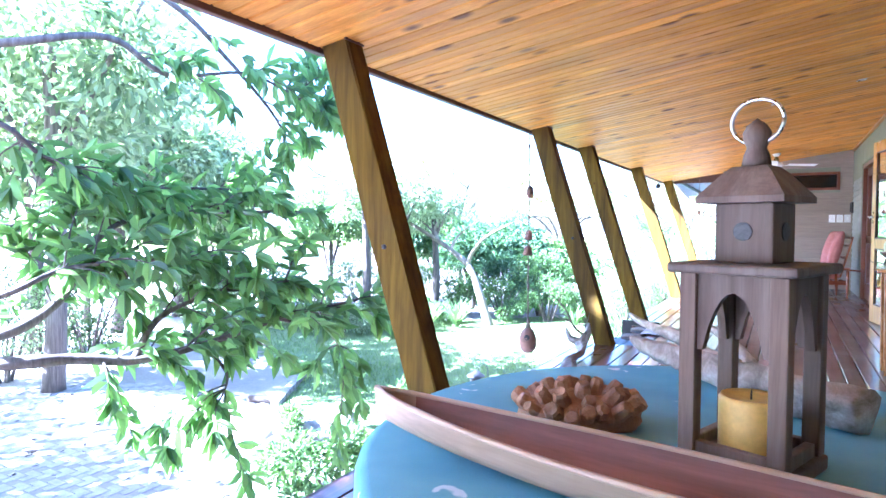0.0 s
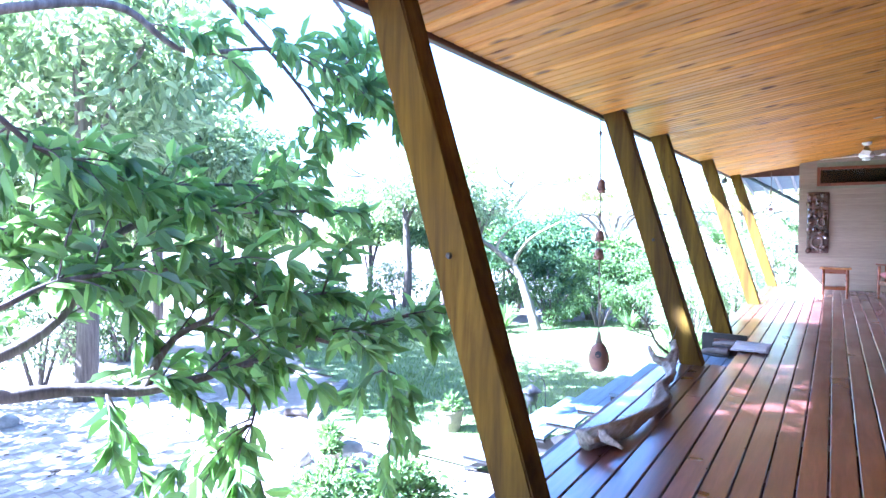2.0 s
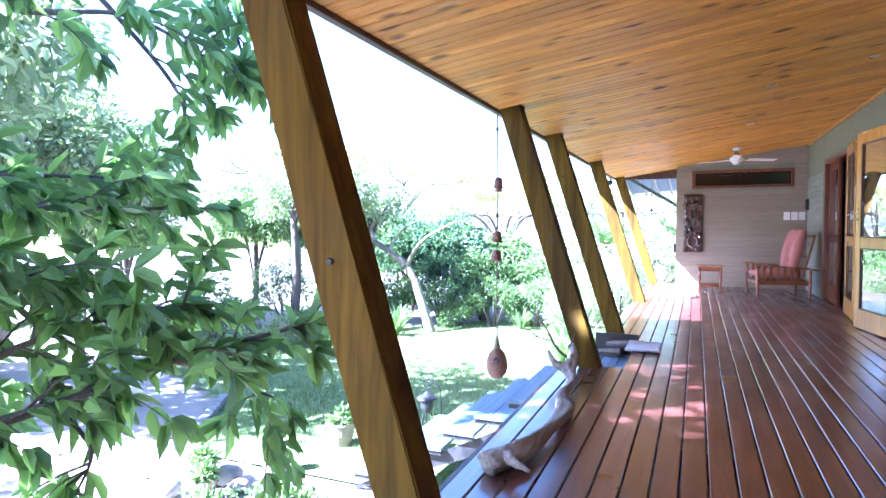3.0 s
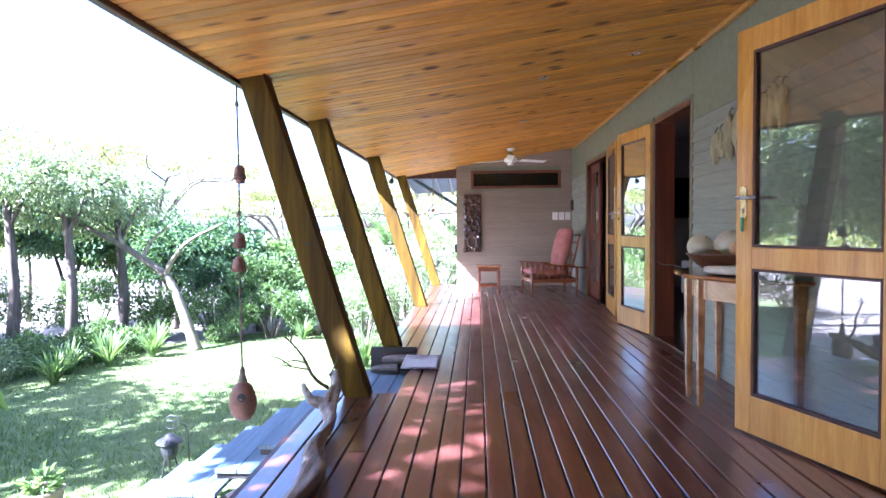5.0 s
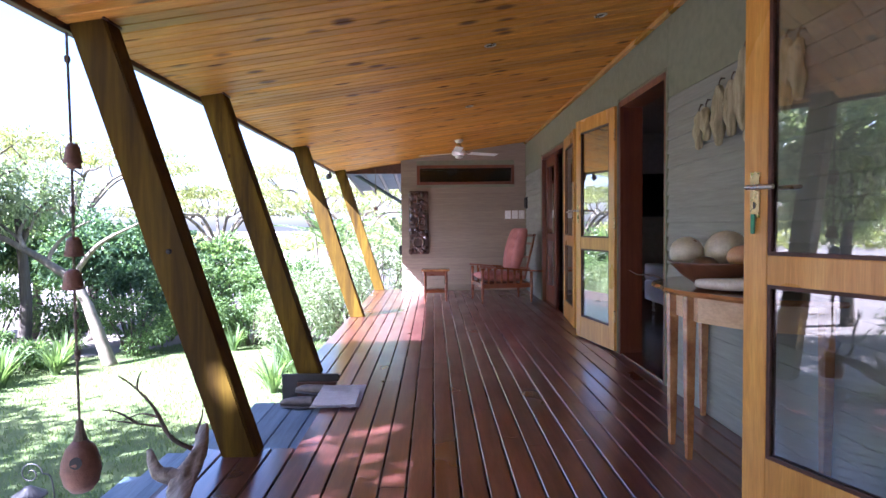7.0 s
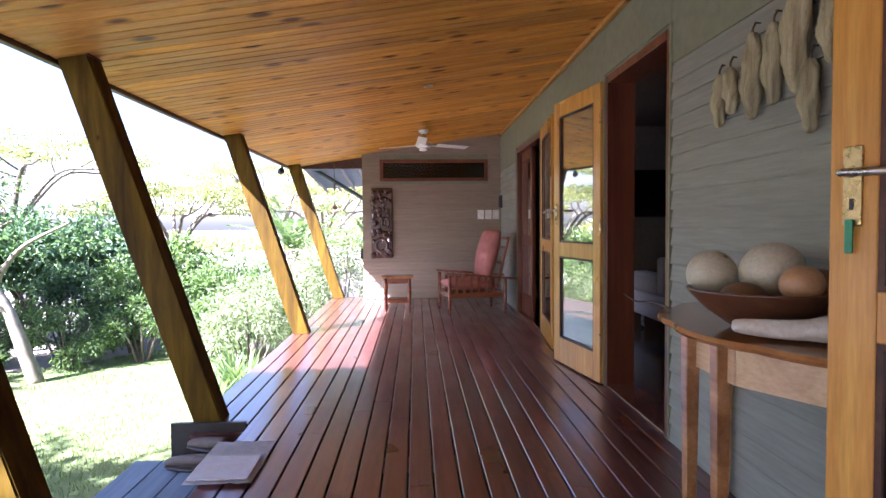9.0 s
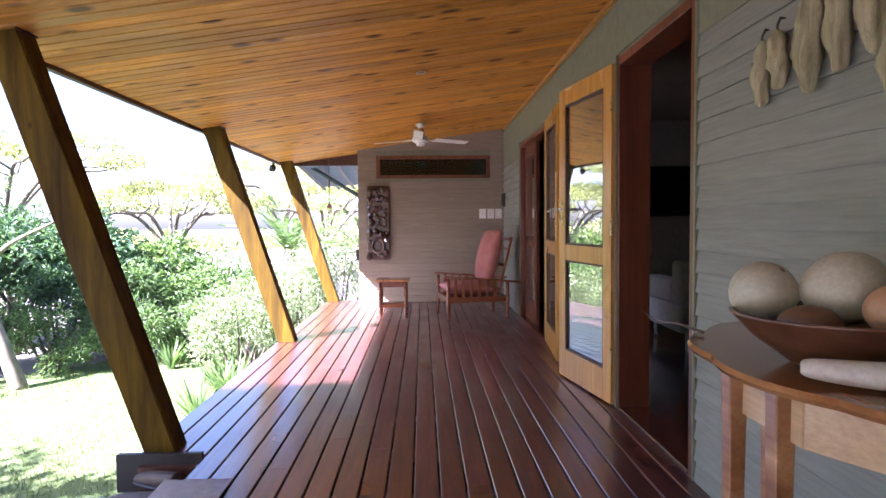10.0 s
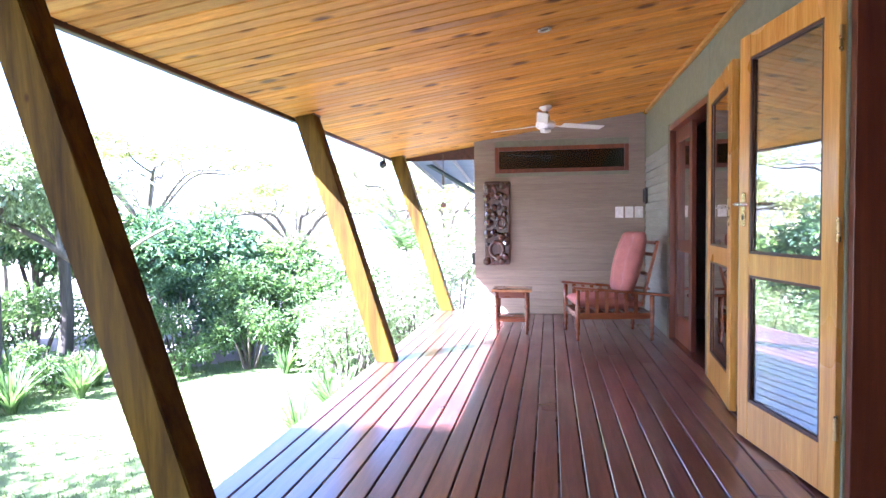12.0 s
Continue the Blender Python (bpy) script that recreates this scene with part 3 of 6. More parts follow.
part("pane", boxed((x0 + 0.051, 12.938, z0 + 0.051), (x1 - 0.051, 12.942, z1 - 0.051)), WINDOW_GLASS, root)

root = thing("outdoor_spotlight", pose(-1.935, 12.9, 1.96), "small black outdoor spotlight fixed below the eave", "lamp")
part("bracket", boxed((0.0, -0.015, 0.02), (0.03, 0.015, 0.11), 0.003), BLACK, root)
part("housing", lathed([(0.0, -0.05), (0.04, -0.045), (0.05, 0.0), (0.035, 0.045), (0.0, 0.05)], 16, pose(0, 0, 0, 70, 0, 30)), BLACK, root, "", True)


# ---- round table at the start, with its cloth ----
TABLE = (0.26, 1.02)
root = thing("round_table", pose(TABLE[0], TABLE[1], 0), "round pedestal table under a blue cloth", "table")
part("tabletop", lathed([(0.0, 0.715), (0.59, 0.715), (0.6, 0.725), (0.59, 0.741), (0.0, 0.741)], 48), CHAIR, root)
part("pedestal", lathed([(0.0, 0.08), (0.07, 0.08), (0.05, 0.2), (0.045, 0.4), (0.07, 0.6), (0.16, 0.715), (0.0, 0.715)], 20), CHAIR, root)
for i in range(4):
    part("leg", tubed([(0.04, 0, 0.14), (0.2, 0, 0.11), (0.36, 0, 0.03), (0.38, 0, 0.0225)], lambda u: 0.03 - 0.008 * u, 8, 5), CHAIR, root).matrix_basis = pose(0, 0, 0, 0, 0, 45 + 90 * i)

bm = bmesh.new()
rings = []
STEPS = 96
for r, z, wave in ((0.0, 0.7455, 0), (0.2, 0.7455, 0), (0.45, 0.7455, 0), (0.59, 0.7455, 0), (0.608, 0.739, 0.001), (0.612, 0.72, 0.003), (0.613, 0.66, 0.005), (0.614, 0.58, 0.006), (0.614, 0.50, 0.007)):
    if r == 0:
        rings.append([bm.verts.new((0, 0, z))])
        continue
    ring = []
    for i in range(STEPS):
        a = 2 * math.pi * i / STEPS
        rr = r + wave * (math.sin(a * 11) + 0.5 * math.sin(a * 7 + 1))
        lift = 0.0012 * noise.noise((r * 8 * math.cos(a), r * 8 * math.sin(a), 0.3)) + 0.001 * abs(noise.noise((r * 20 * math.cos(a), r * 20 * math.sin(a), 2.3))) if wave == 0 else 0
        ring.append(bm.verts.new((rr * math.cos(a), rr * math.sin(a), z + abs(lift))))
    rings.append(ring)
for a, b in zip(rings, rings[1:]):
    for i in range(STEPS):
        j = (i + 1) % STEPS
        bm.faces.new((a[0], b[i], b[j]) if len(a) == 1 else (a[i], b[i], b[j], a[j]))
one("tablecloth", bm, CLOTH, "faded blue tablecloth with pale leaf motifs draped over the table", "tablecloth", m=pose(TABLE[0], TABLE[1], 0), smooth=True)
TOP = 0.748

# ---- wooden lantern ----
root = thing("candle_lantern", pose(0.272, 0.945, TOP, 0, 0, -20), "weathered grey-brown wooden candle lantern with arched windows", "lantern")
H = 0.062
part("base", boxed((-0.078, -0.078, 0), (0.078, 0.078, 0.022), 0.004), LANTERN, root)
for sx in (-1, 1):
    for sy in (-1, 1):
        part("corner_post", boxed((sx * H - 0.012, sy * H - 0.012, 0.0225), (sx * H + 0.012, sy * H + 0.012, 0.285), 0.002), LANTERN, root)


def arch_panel():
    """The pierced head of one side: a board with a pointed arch cut out of it."""
    bm = bmesh.new()
    w, z0, z1 = 0.0495, 0.17, 0.2845
    n = 10
    prof = []
    for i in range(n + 1):
        u = i / n
        prof.append((-0.042 + 0.084 * u, 0.175 + 0.085 * math.sin(math.pi * min(max(u, 0), 1)) ** 0.75))
    low = [(-w, z0 + 0.005)] + [(x, z) for x, z in prof] + [(w, z0 + 0.005)]
    for y in (-0.006, 0.006):
        pts = [bm.verts.new((x, y, z)) for x, z in low]
        tops = [bm.verts.new((x, y, z1)) for x, z in low]
        for i in range(len(low) - 1):
            bm.faces.new((pts[i], pts[i + 1], tops[i + 1], tops[i]))
    m = len(low) * 2
    bm.verts.ensure_lookup_table()
    for i in range(len(low) - 1):
        bm.faces.new([bm.verts[k] for k in (i, i + 1, m + i + 1, m + i)])
    return bm


for k in range(4):
    part("arched_panel", arch_panel(), LANTERN, root).matrix_basis = pose(0, 0, 0, 0, 0, 90 * k) @ pose(0, -H, 0)
    part("lower_rail", boxed((-0.0495, -0.007, 0.0225), (0.0495, 0.007, 0.042), 0.002), LANTERN, root).matrix_basis = pose(0, 0, 0, 0, 0, 90 * k) @ pose(0, -H, 0)
part("cap_board", boxed((-0.088, -0.088, 0.2855), (0.088, 0.088, 0.3), 0.004), LANTERN, root)
bm = boxed((-0.04, -0.04, 0.3005), (0.04, 0.04, 0.385), 0.003)
part("chimney_box", bm, LANTERN, root)
for k in range(4):
    part("vent_hole", lathed([(0.0, 0), (0.013, 0), (0.013, 0.002), (0.0, 0.002)], 14, pose(0, 0, 0, 0, 0, 90 * k) @ Matrix.Translation((0, -0.0402, 0.345)) @ pose(0, 0, 0, 90)), BLACK, root, "dark round vent hole")
bm = bmesh.new()
sq = [[bm.verts.new((sx * r, sy * r, z)) for sx, sy in ((-1, -1), (1, -1), (1, 1), (-1, 1))] for r, z in ((0.06, 0.3855), (0.06, 0.394), (0.034, 0.428), (0.024, 0.438))]
for a, b in zip(sq, sq[1:]):
    for i in range(4):
        bm.faces.new((a[i], a[(i + 1) % 4], b[(i + 1) % 4], b[i]))
bm.faces.new(sq[0][::-1])
bm.faces.new(sq[-1])
part("hipped_roof", bm, LANTERN, root)
part("finial", lathed([(0.0, 0.4385), (0.02, 0.4385), (0.017, 0.455), (0.013, 0.465), (0.018, 0.478), (0.019, 0.487), (0.013, 0.498), (0.0, 0.508)], 18), LANTERN, root, smooth=True)
bm = bmesh.new()
tube(bm, [Vector((0.036 * math.cos(a), 0, 0.503 + 0.032 * math.sin(a))) for a in [math.pi * 2 * i / 28 for i in range(29)]], 0.003, 6)
part("carrying_ring", bm, STEEL, root, "thin wire carrying ring", True)
root = thing("candle", pose(0.272, 0.945, TOP + 0.0225), "thick yellow candle standing in the lantern", "candle")
wax = part("wax", lathed([(0.0, 0), (0.042, 0), (0.044, 0.004), (0.044, 0.078), (0.041, 0.083), (0.034, 0.08), (0.0, 0.076)], 28), WAX, root, smooth=True)
part("wick", lathed([(0.0, 0.077), (0.0015, 0.077), (0.001, 0.092), (0.0, 0.092)], 6), BLACK, wax)

# ---- boat-shaped seed pod ----
def pod_boat():
    root = thing("boat_shaped_pod", pose(-0.285, 0.785, TOP + 0.004, 0, 0, -9), "long pale boat-shaped seed pod with a dark hollow", "seed pod")
    n, length = 28, 1.0
    outer, inner = bmesh.new(), bmesh.new()
    ro, ri = [], []
    for i in range(n + 1):
        u = i / n
        w = 0.074 * math.sin(math.pi * min(1, u * 1.02 + 0.0)) ** 0.7 + 0.0015
        rise = 0.058 + 0.018 * (abs(u - 0.5) * 2) ** 2.4
        base = 0.03 * (abs(u - 0.5) * 2) ** 3
        a, b = [], []
        for k in range(9):
            t = math.pi * k / 8
            a.append(outer.verts.new((u * length, -w * math.cos(t), base + (rise - base) * (1 - math.sin(t) ** 0.8))))
            if 0.06 < u < 0.95:
                b.append(inner.verts.new((u * length, -(w - 0.006) * math.cos(t), base + 0.007 + (rise - base - 0.006) * (1 - math.sin(t) ** 0.8))))
        ro.append(a)
        if b:
            ri.append(b)
    for bm, rows in ((outer, ro), (inner, ri)):
        for p, q in zip(rows, rows[1:]):
            for k in range(8):
                bm.faces.new((p[k], p[k + 1], q[k + 1], q[k]))
    part("shell", outer, BOATWOOD, root, "pale woody outer shell", True)
    part("hollow", inner, BOATDARK, root, "dark reddish hollow", True)
    rim = bmesh.new()
    for s in (0, 8):
        tube(rim, [Vector((i / n * length, (-1 if s == 0 else 1) * (0.074 * math.sin(math.pi * min(1, i / n * 1.02)) ** 0.7 - 0.0015), 0.058 + 0.018 * (abs(i / n - 0.5) * 2) ** 2.4)) for i, p in enumerate(ro)], 0.0045, 6)
    part("rim", rim, BOATWOOD, root, "", True)


pod_boat()

# ---- knobbed seed head ----
rng = random.Random(9)
root = thing("knobbed_seed_head", pose(-0.01, 1.02, TOP, 0, 0, 12), "brown knobbed dried seed head lying on the tablecloth", "seed head")
bm = bmesh.new()
bmesh.ops.create_icosphere(bm, subdivisions=4, radius=1.0)
for v in bm.verts:
    k = 1 + 0.12 * noise.noise(v.co * 2.3) + 0.05 * noise.noise(v.co * 7)
    v.co = Vector((v.co.x * 0.108 * k, v.co.y * 0.082 * k, max(0.0, v.co.z * 0.042 * k + 0.016)))
part("core", bm, CONE, root, "", True)
for k in range(34):
    ring = 0 if k < 5 else 1 if k < 15 else 2
    a = 2 * math.pi * (k / 5 if ring == 0 else (k - 5) / 10 if ring == 1 else (k - 15) / 19) + rng.uniform(-0.15, 0.15)
    u = (0.3, 0.68, 0.93)[ring] + rng.uniform(-0.05, 0.05)
    at = Vector((0.104 * u * math.cos(a), 0.08 * u * math.sin(a), 0.016 + 0.04 * math.sqrt(max(0.0, 1 - u * u))))
    out = Vector((math.cos(a) * u * 0.9, math.sin(a) * u * 0.9, 1.15 - u * 0.55)).normalized()
    r, h = rng.uniform(0.011, 0.016), rng.uniform(0.018, 0.03)
    bm = lathed([(0.0, -0.012), (r * 1.25, -0.012), (r * 1.05, h * 0.35), (r, h * 0.8), (r * 0.75, h), (0.0, h * 0.92)], 7, Matrix.Translation(at) @ out.to_track_quat("Z", "Y").to_matrix().to_4x4() @ Matrix.Rotation(rng.uniform(0, 1), 4, "Z"))
    for v in bm.verts:
        v.co += 0.002 * Vector((noise.noise(v.co * 90), noise.noise(v.co * 90 + Vector((5, 0, 0))), 0))
        v.co.z = max(v.co.z, 0.0)
    part("knob", bm, CONE, root)

# ---- driftwood on the table ----
rng = random.Random(3)
root = thing("driftwood_piece", pose(0, 0, TOP), "forked grey driftwood piece lying on the tablecloth", "driftwood")
part("limb", tubed([(0.44, 1.20, 0.04), (0.30, 1.27, 0.045), (0.15, 1.36, 0.055), (0.05, 1.45, 0.06), (-0.02, 1.52, 0.07)], lambda u: 0.042 * (1 - u) ** 0.5 + 0.005, 18, 8, rough=0.12, flat=0.8, rng=rng, lobes=0.15), DRIFT, root, "", True)
part("fork", tubed([(0.2, 1.36, 0.06), (0.1, 1.47, 0.09), (0.0, 1.56, 0.105), (-0.05, 1.62, 0.12)], lambda u: 0.02 * (1 - u) + 0.003, 9, 6, rough=0.2, rng=rng), DRIFT, root, "", True)
part("fork", tubed([(0.26, 1.3, 0.07), (0.2, 1.42, 0.11), (0.1, 1.53, 0.15)], lambda u: 0.016 * (1 - u) + 0.003, 9, 6, rough=0.2, rng=rng), DRIFT, root, "", True)

# ---- driftwood along the deck edge ----
rng = random.Random(5)
root = thing("driftwood_log", pose(0, 0, 0.0), "long silvery gnarled driftwood lying along the deck edge", "driftwood")
part("trunk", tubed([(-1.22, 3.36, 0.05), (-1.12, 3.60, 0.05), (-1.07, 3.95, 0.055), (-1.06, 4.25, 0.05), (-1.13, 4.55, 0.06), (-1.13, 4.85, 0.07), (-1.2, 5.1, 0.09), (-1.19, 5.25, 0.17), (-1.24, 5.42, 0.2)], lambda u: 0.05 * (0.7 + 0.5 * math.sin(u * 9 + 1) ** 2) * (1 - 0.35 * u), 22, 10, rough=0.1, flat=0.85, rng=rng, lobes=0.16), DRIFT, root, "", True)
part("stub", tubed([(-1.17, 3.5, 0.06), (-1.12, 3.38, 0.075), (-1.02, 3.33, 0.06)], lambda u: 0.028 * (1 - u) + 0.008, 8, 5, rough=0.2, rng=rng), DRIFT, root, "", True)
part("stub", tubed([(-1.2, 5.12, 0.1), (-1.3, 5.1, 0.13), (-1.36, 5.16, 0.2)], lambda u: 0.03 * (1 - u) + 0.012, 8, 5, rough=0.2, rng=rng), DRIFT, root, "", True)
bm = tubed([(-1.27, 5.38, 0.12), (-1.336, 5.3, 0.207), (-1.40, 5.3, 0.33), (-1.47, 5.29, 0.42), (-1.54, 5.28, 0.48)], lambda u: 0.009 * (1 - u) + 0.003, 6, 6, rough=0.2, rng=rng)
for a, b, c in (((-1.36, 5.3, 0.25), (-1.46, 5.27, 0.275), (-1.58, 5.25, 0.30)), ((-1.46, 5.27, 0.275), (-1.53, 5.25, 0.33), (-1.59, 5.24, 0.345)), ((-1.38, 5.3, 0.29), (-1.47, 5.33, 0.30), (-1.55, 5.34, 0.27)), ((-1.25, 5.36, 0.2), (-1.21, 5.33, 0.28), (-1.19, 5.3, 0.345)), ((-1.47, 5.29, 0.42), (-1.46, 5.29, 0.47), (-1.44, 5.28, 0.5))):
    tube(bm, smooth_path([a, b, c], 4), lambda u: 0.005 * (1 - u) + 0.0016, 5)
part("twig", bm, BARK, root, "bare dark twig")

# ---- shoes, step and towel ----
root = thing("entrance_step", pose(0, 0, 0), "weathered blue-grey timber step in the deck gap", "step")
for i in range(4):
    x0 = -1.515 + i * 0.155
    part("tread_plank", boxed((x0, 5.75, -0.215), (x0 + 0.149, 7.13, -0.185), 0.004), GREY_PLANK, root)
for y in (5.85, 6.45, 7.03):
    part("bearer", boxed((-1.52, y, GROUND), (-0.915, y + 0.06, -0.216), 0.003), BLACK, root)
root = thing("shoe", pose(-1.16, 6.98, -0.184, 0, 0, 80), "worn dark shoe on the deck step", "shoe", "shoes on the step")
part("sole", tubed([(0, -0.13, 0.012), (0, 0.0, 0.012), (0.005, 0.14, 0.012)], lambda u: 0.045 * math.sin(math.pi * (0.15 + 0.75 * u)) + 0.006, 12, 6, flat=0.28), BLACK, root)
part("upper", tubed([(0, -0.12, 0.055), (0, -0.02, 0.05), (0.005, 0.08, 0.04), (0.005, 0.135, 0.026)], lambda u: 0.042 * (1 - 0.45 * u * u), 12, 6, flat=0.9), SHOE, root, "scuffed leather upper", True)
copy_thing(root, pose(-1.08, 7.03, -0.110, 0, 14, 66))
bm = bmesh.new()
G = 16
grid = [[bm.verts.new((0.30 * i / G, 0.52 * j / G, 0.012 + 0.006 * noise.noise((i * 0.5, j * 0.4, 1)) + 0.003 * noise.noise((i * 1.3, j * 1.1, 4)))) for j in range(G + 1)] for i in range(G + 1)]
for i in range(G):
    for j in range(G):
        bm.faces.new((grid[i][j], grid[i + 1][j], grid[i + 1][j + 1], grid[i][j + 1]))
bmesh.ops.solidify(bm, geom=bm.faces[:], thickness=0.011)
root = thing("folded_towel", pose(-0.95, 6.32, 0.002, 0, 0, 1), "folded pale grey towel lying on the deck planks", "towel")
part("lower_fold", bm, PAPER, root, "", True)
part("upper_fold", boxed((0.012, 0.02, 0.017), (0.28, 0.30, 0.025), 0.004), PAPER, root)

# ---- hanging string of clay bells and gourd ----
root = thing("hanging_gourd_chime", pose(-1.88, 5.565, 0), "hanging string of clay bells ending in a brown gourd", "wind chime")
part("cord", tubed([(0, 0, 2.03), (0.004, 0, 1.4), (-0.003, 0, 0.8), (0, 0, 0.1)], 0.006, 6, 6), CORD, root)
for z, r in ((1.467, 0.036), (1.44, 0.028), (1.03, 0.038), (0.876, 0.042)):
    part("clay_bell", lathed([(0.0, 0.045), (r * 0.5, 0.043), (r * 0.85, 0.025), (r, -0.02), (r * 1.15, -0.045), (r * 1.02, -0.043), (r * 0.8, 0.01), (0.0, 0.03)], 16, Matrix.Translation((0.012 * math.sin(z * 40), 0.012 * math.cos(z * 31), z)) @ pose(0, 0, 0, 8, 5, 0)), CLAY, root, "", True)
for z in (1.9, 0.52, 0.50, 0.70, 1.20):
    part("knot", lathed([(0.0, 0.022), (0.012, 0.014), (0.014, 0), (0.012, -0.014), (0.0, -0.022)], 8, Matrix.Translation((0, 0, z))), CORD, root)
part("binding", lathed([(0.0, 0.2), (0.014, 0.2), (0.02, 0.15), (0.03, 0.11), (0.026, 0.07), (0.0, 0.07)], 10), CORD, root, "knotted dark cord binding")
part("gourd", lathed([(0.0, 0.11), (0.03, 0.105), (0.062, 0.07), (0.083, 0.01), (0.088, -0.045), (0.075, -0.1), (0.045, -0.138), (0.0, -0.152)], 24), CLAY, root, "rounded reddish gourd", True)
part("hole", lathed([(0.0, 0), (0.026, 0), (0.028, 0.004), (0.0, 0.004)], 14, Matrix.Translation((0.02, -0.073, 0.02)) @ pose(0, 0, 0, 78, 0, 10)), BLACK, root, "round dark opening")

# ---- console table with gourds ----
def half_oval(n, rx, ry, scallop=0.0):
    out = []
    for i in range(n + 1):
        a = math.pi * i / n
        k = 1 + scallop * abs(math.sin(a * 4.5))
        out.append((-rx * math.sin(a) * k, ry * math.cos(a) * k))
    return out


root = thing("console_table", pose(1.384, 5.57, 0), "half-round polished wooden console table against the wall", "table")
bm = bmesh.new()
edge = half_oval(54, 0.455, 0.6, 0.05)
low, mid, top = [[bm.verts.new((min(x * s, -0.0001) if i not in (0, 54) else 0, y * s, z)) for i, (x, y) in enumerate(edge)] for s, z in ((0.98, 0.778), (1.0, 0.79), (0.985, 0.802))]
for a, b in ((low, mid), (mid, top)):
    for i in range(54):
        bm.faces.new((a[i], a[i + 1], b[i + 1], b[i]))
bm.faces.new(top)
bm.faces.new(low[::-1])
part("tabletop", bm, CONSOLE, root, "glossy scalloped tabletop")
flat = half_oval(5, 0.385, 0.52)
for (xa, ya), (xb, yb) in zip(flat, flat[1:]):
    d = Vector((xb - xa, yb - ya, 0))
    m = Matrix.Translation((xa, ya, 0)) @ pose(0, 0, 0, 0, 0, math.degrees(math.atan2(d.y, d.x)))
    # the apron's pale tone is painted light, on every facet
    part("apron", boxed((0.001, -0.009, 0.655), (d.length - 0.001, 0.009, 0.777), 0.002, m), CONSOLE_LIT, root, "varnished apron facet in paler timber painted as lit")
for x, y in ((-0.385, 0.10), (-0.385, -0.10), (-0.03, 0.54), (-0.03, -0.54)):
    bm = bmesh.new()
    s = [[bm.verts.new((x + (sx * r), y + (sy * r), z)) for sx, sy in ((-1, -1), (1, -1), (1, 1), (-1, 1))] for r, z in ((0.013, 0.0015), (0.017, 0.12), (0.024, 0.777))]
    for a, b in zip(s, s[1:]):
        for i in range(4):
            bm.faces.new((a[i], a[(i + 1) % 4], b[(i + 1) % 4], b[i]))
    bm.faces.new(s[0][::-1])
    bm.faces.new(s[-1])
    bmesh.ops.bevel(bm, geom=bm.edges[:], offset=0.003, segments=1, affect="EDGES")
    part("leg", bm, CONSOLE, root)
T = 0.8035
root = one("wooden_bowl", lathed([(0.0, 0.0), (0.085, 0.0), (0.1, 0.008), (0.17, 0.06), (0.222, 0.115), (0.228, 0.122), (0.22, 0.124), (0.16, 0.072), (0.09, 0.024), (0.0, 0.02)], 40), BOWLWOOD, "dark turned wooden bowl standing on the console table", "bowl", m=pose(1.17, 5.54, T), smooth=True)


def gourd(r, long, material, m, label, neck=0.0):
    prof = []
    for i in range(17):
        a = math.pi * i / 16
        k = 1 - neck * max(0, math.cos(a)) ** 2
        prof.append((max(0.0, r * math.sin(a) * k) if 0 < i < 16 else 0.0, r * long * math.cos(a)))
    root = thing("gourd", m, label, "gourd", "gourds in the bowl")
    part("skin", lathed(prof, 28), material, root, "", True)
    part("stalk_scar", lathed([(0.0, r * long + 0.002), (0.009, r * long - 0.001), (0.011, r * long - 0.006), (0.0, r * long - 0.006)], 10), GOURD_DARK, root)


gourd(0.08, 1.0, GOURD, pose(1.065, 5.66, T + 0.158, 35, 20, 0), "round dull green-grey gourd resting in the bowl")
gourd(0.087, 1.12, GOURD, pose(1.215, 5.57, T + 0.178, 70, -15, 80), "large pale grey-green gourd resting in the bowl")
gourd(0.054, 1.12, GOURD_TAN, pose(1.20, 5.395, T + 0.150, 80, 10, 60), "small tan egg-shaped gourd resting in the bowl")
gourd(0.05, 1.45, GOURD_DARK, pose(1.08, 5.50, T + 0.098, 85, 0, 30), "small brown gourd resting in the bowl")
gourd(0.07, 1.2, GOURD_DARK, pose(1.28, 5.44, T + 0.12, 85, 0, 100), "dark brown gourd resting in the bowl")
one("long_pale_gourd", tubed([(0.985, 5.38, T + 0.036), (1.09, 5.31, T + 0.034), (1.17, 5.25, T + 0.042), (1.25, 5.17, T + 0.062), (1.315, 5.09, T + 0.078)], lambda u: (0.031 + 0.038 * max(0.0, u - 0.4) / 0.6) * (max(0.0, math.sin(math.pi * (0.004 + u * 0.992))) ** 0.22), 20, 14, flat=0.95), BONE, "long whitish club-shaped gourd lying on the console table", "gourd", smooth=True)
one("dry_twig", tubed([(1.04, 5.93, T + 0.008), (1.0, 6.02, T + 0.02), (0.97, 6.1, T + 0.015), (0.95, 6.18, T + 0.035)], lambda u: 0.0035 * (1 - u) + 0.002, 6), BARK, "thin dark dry twig lying on the console table", "twig")

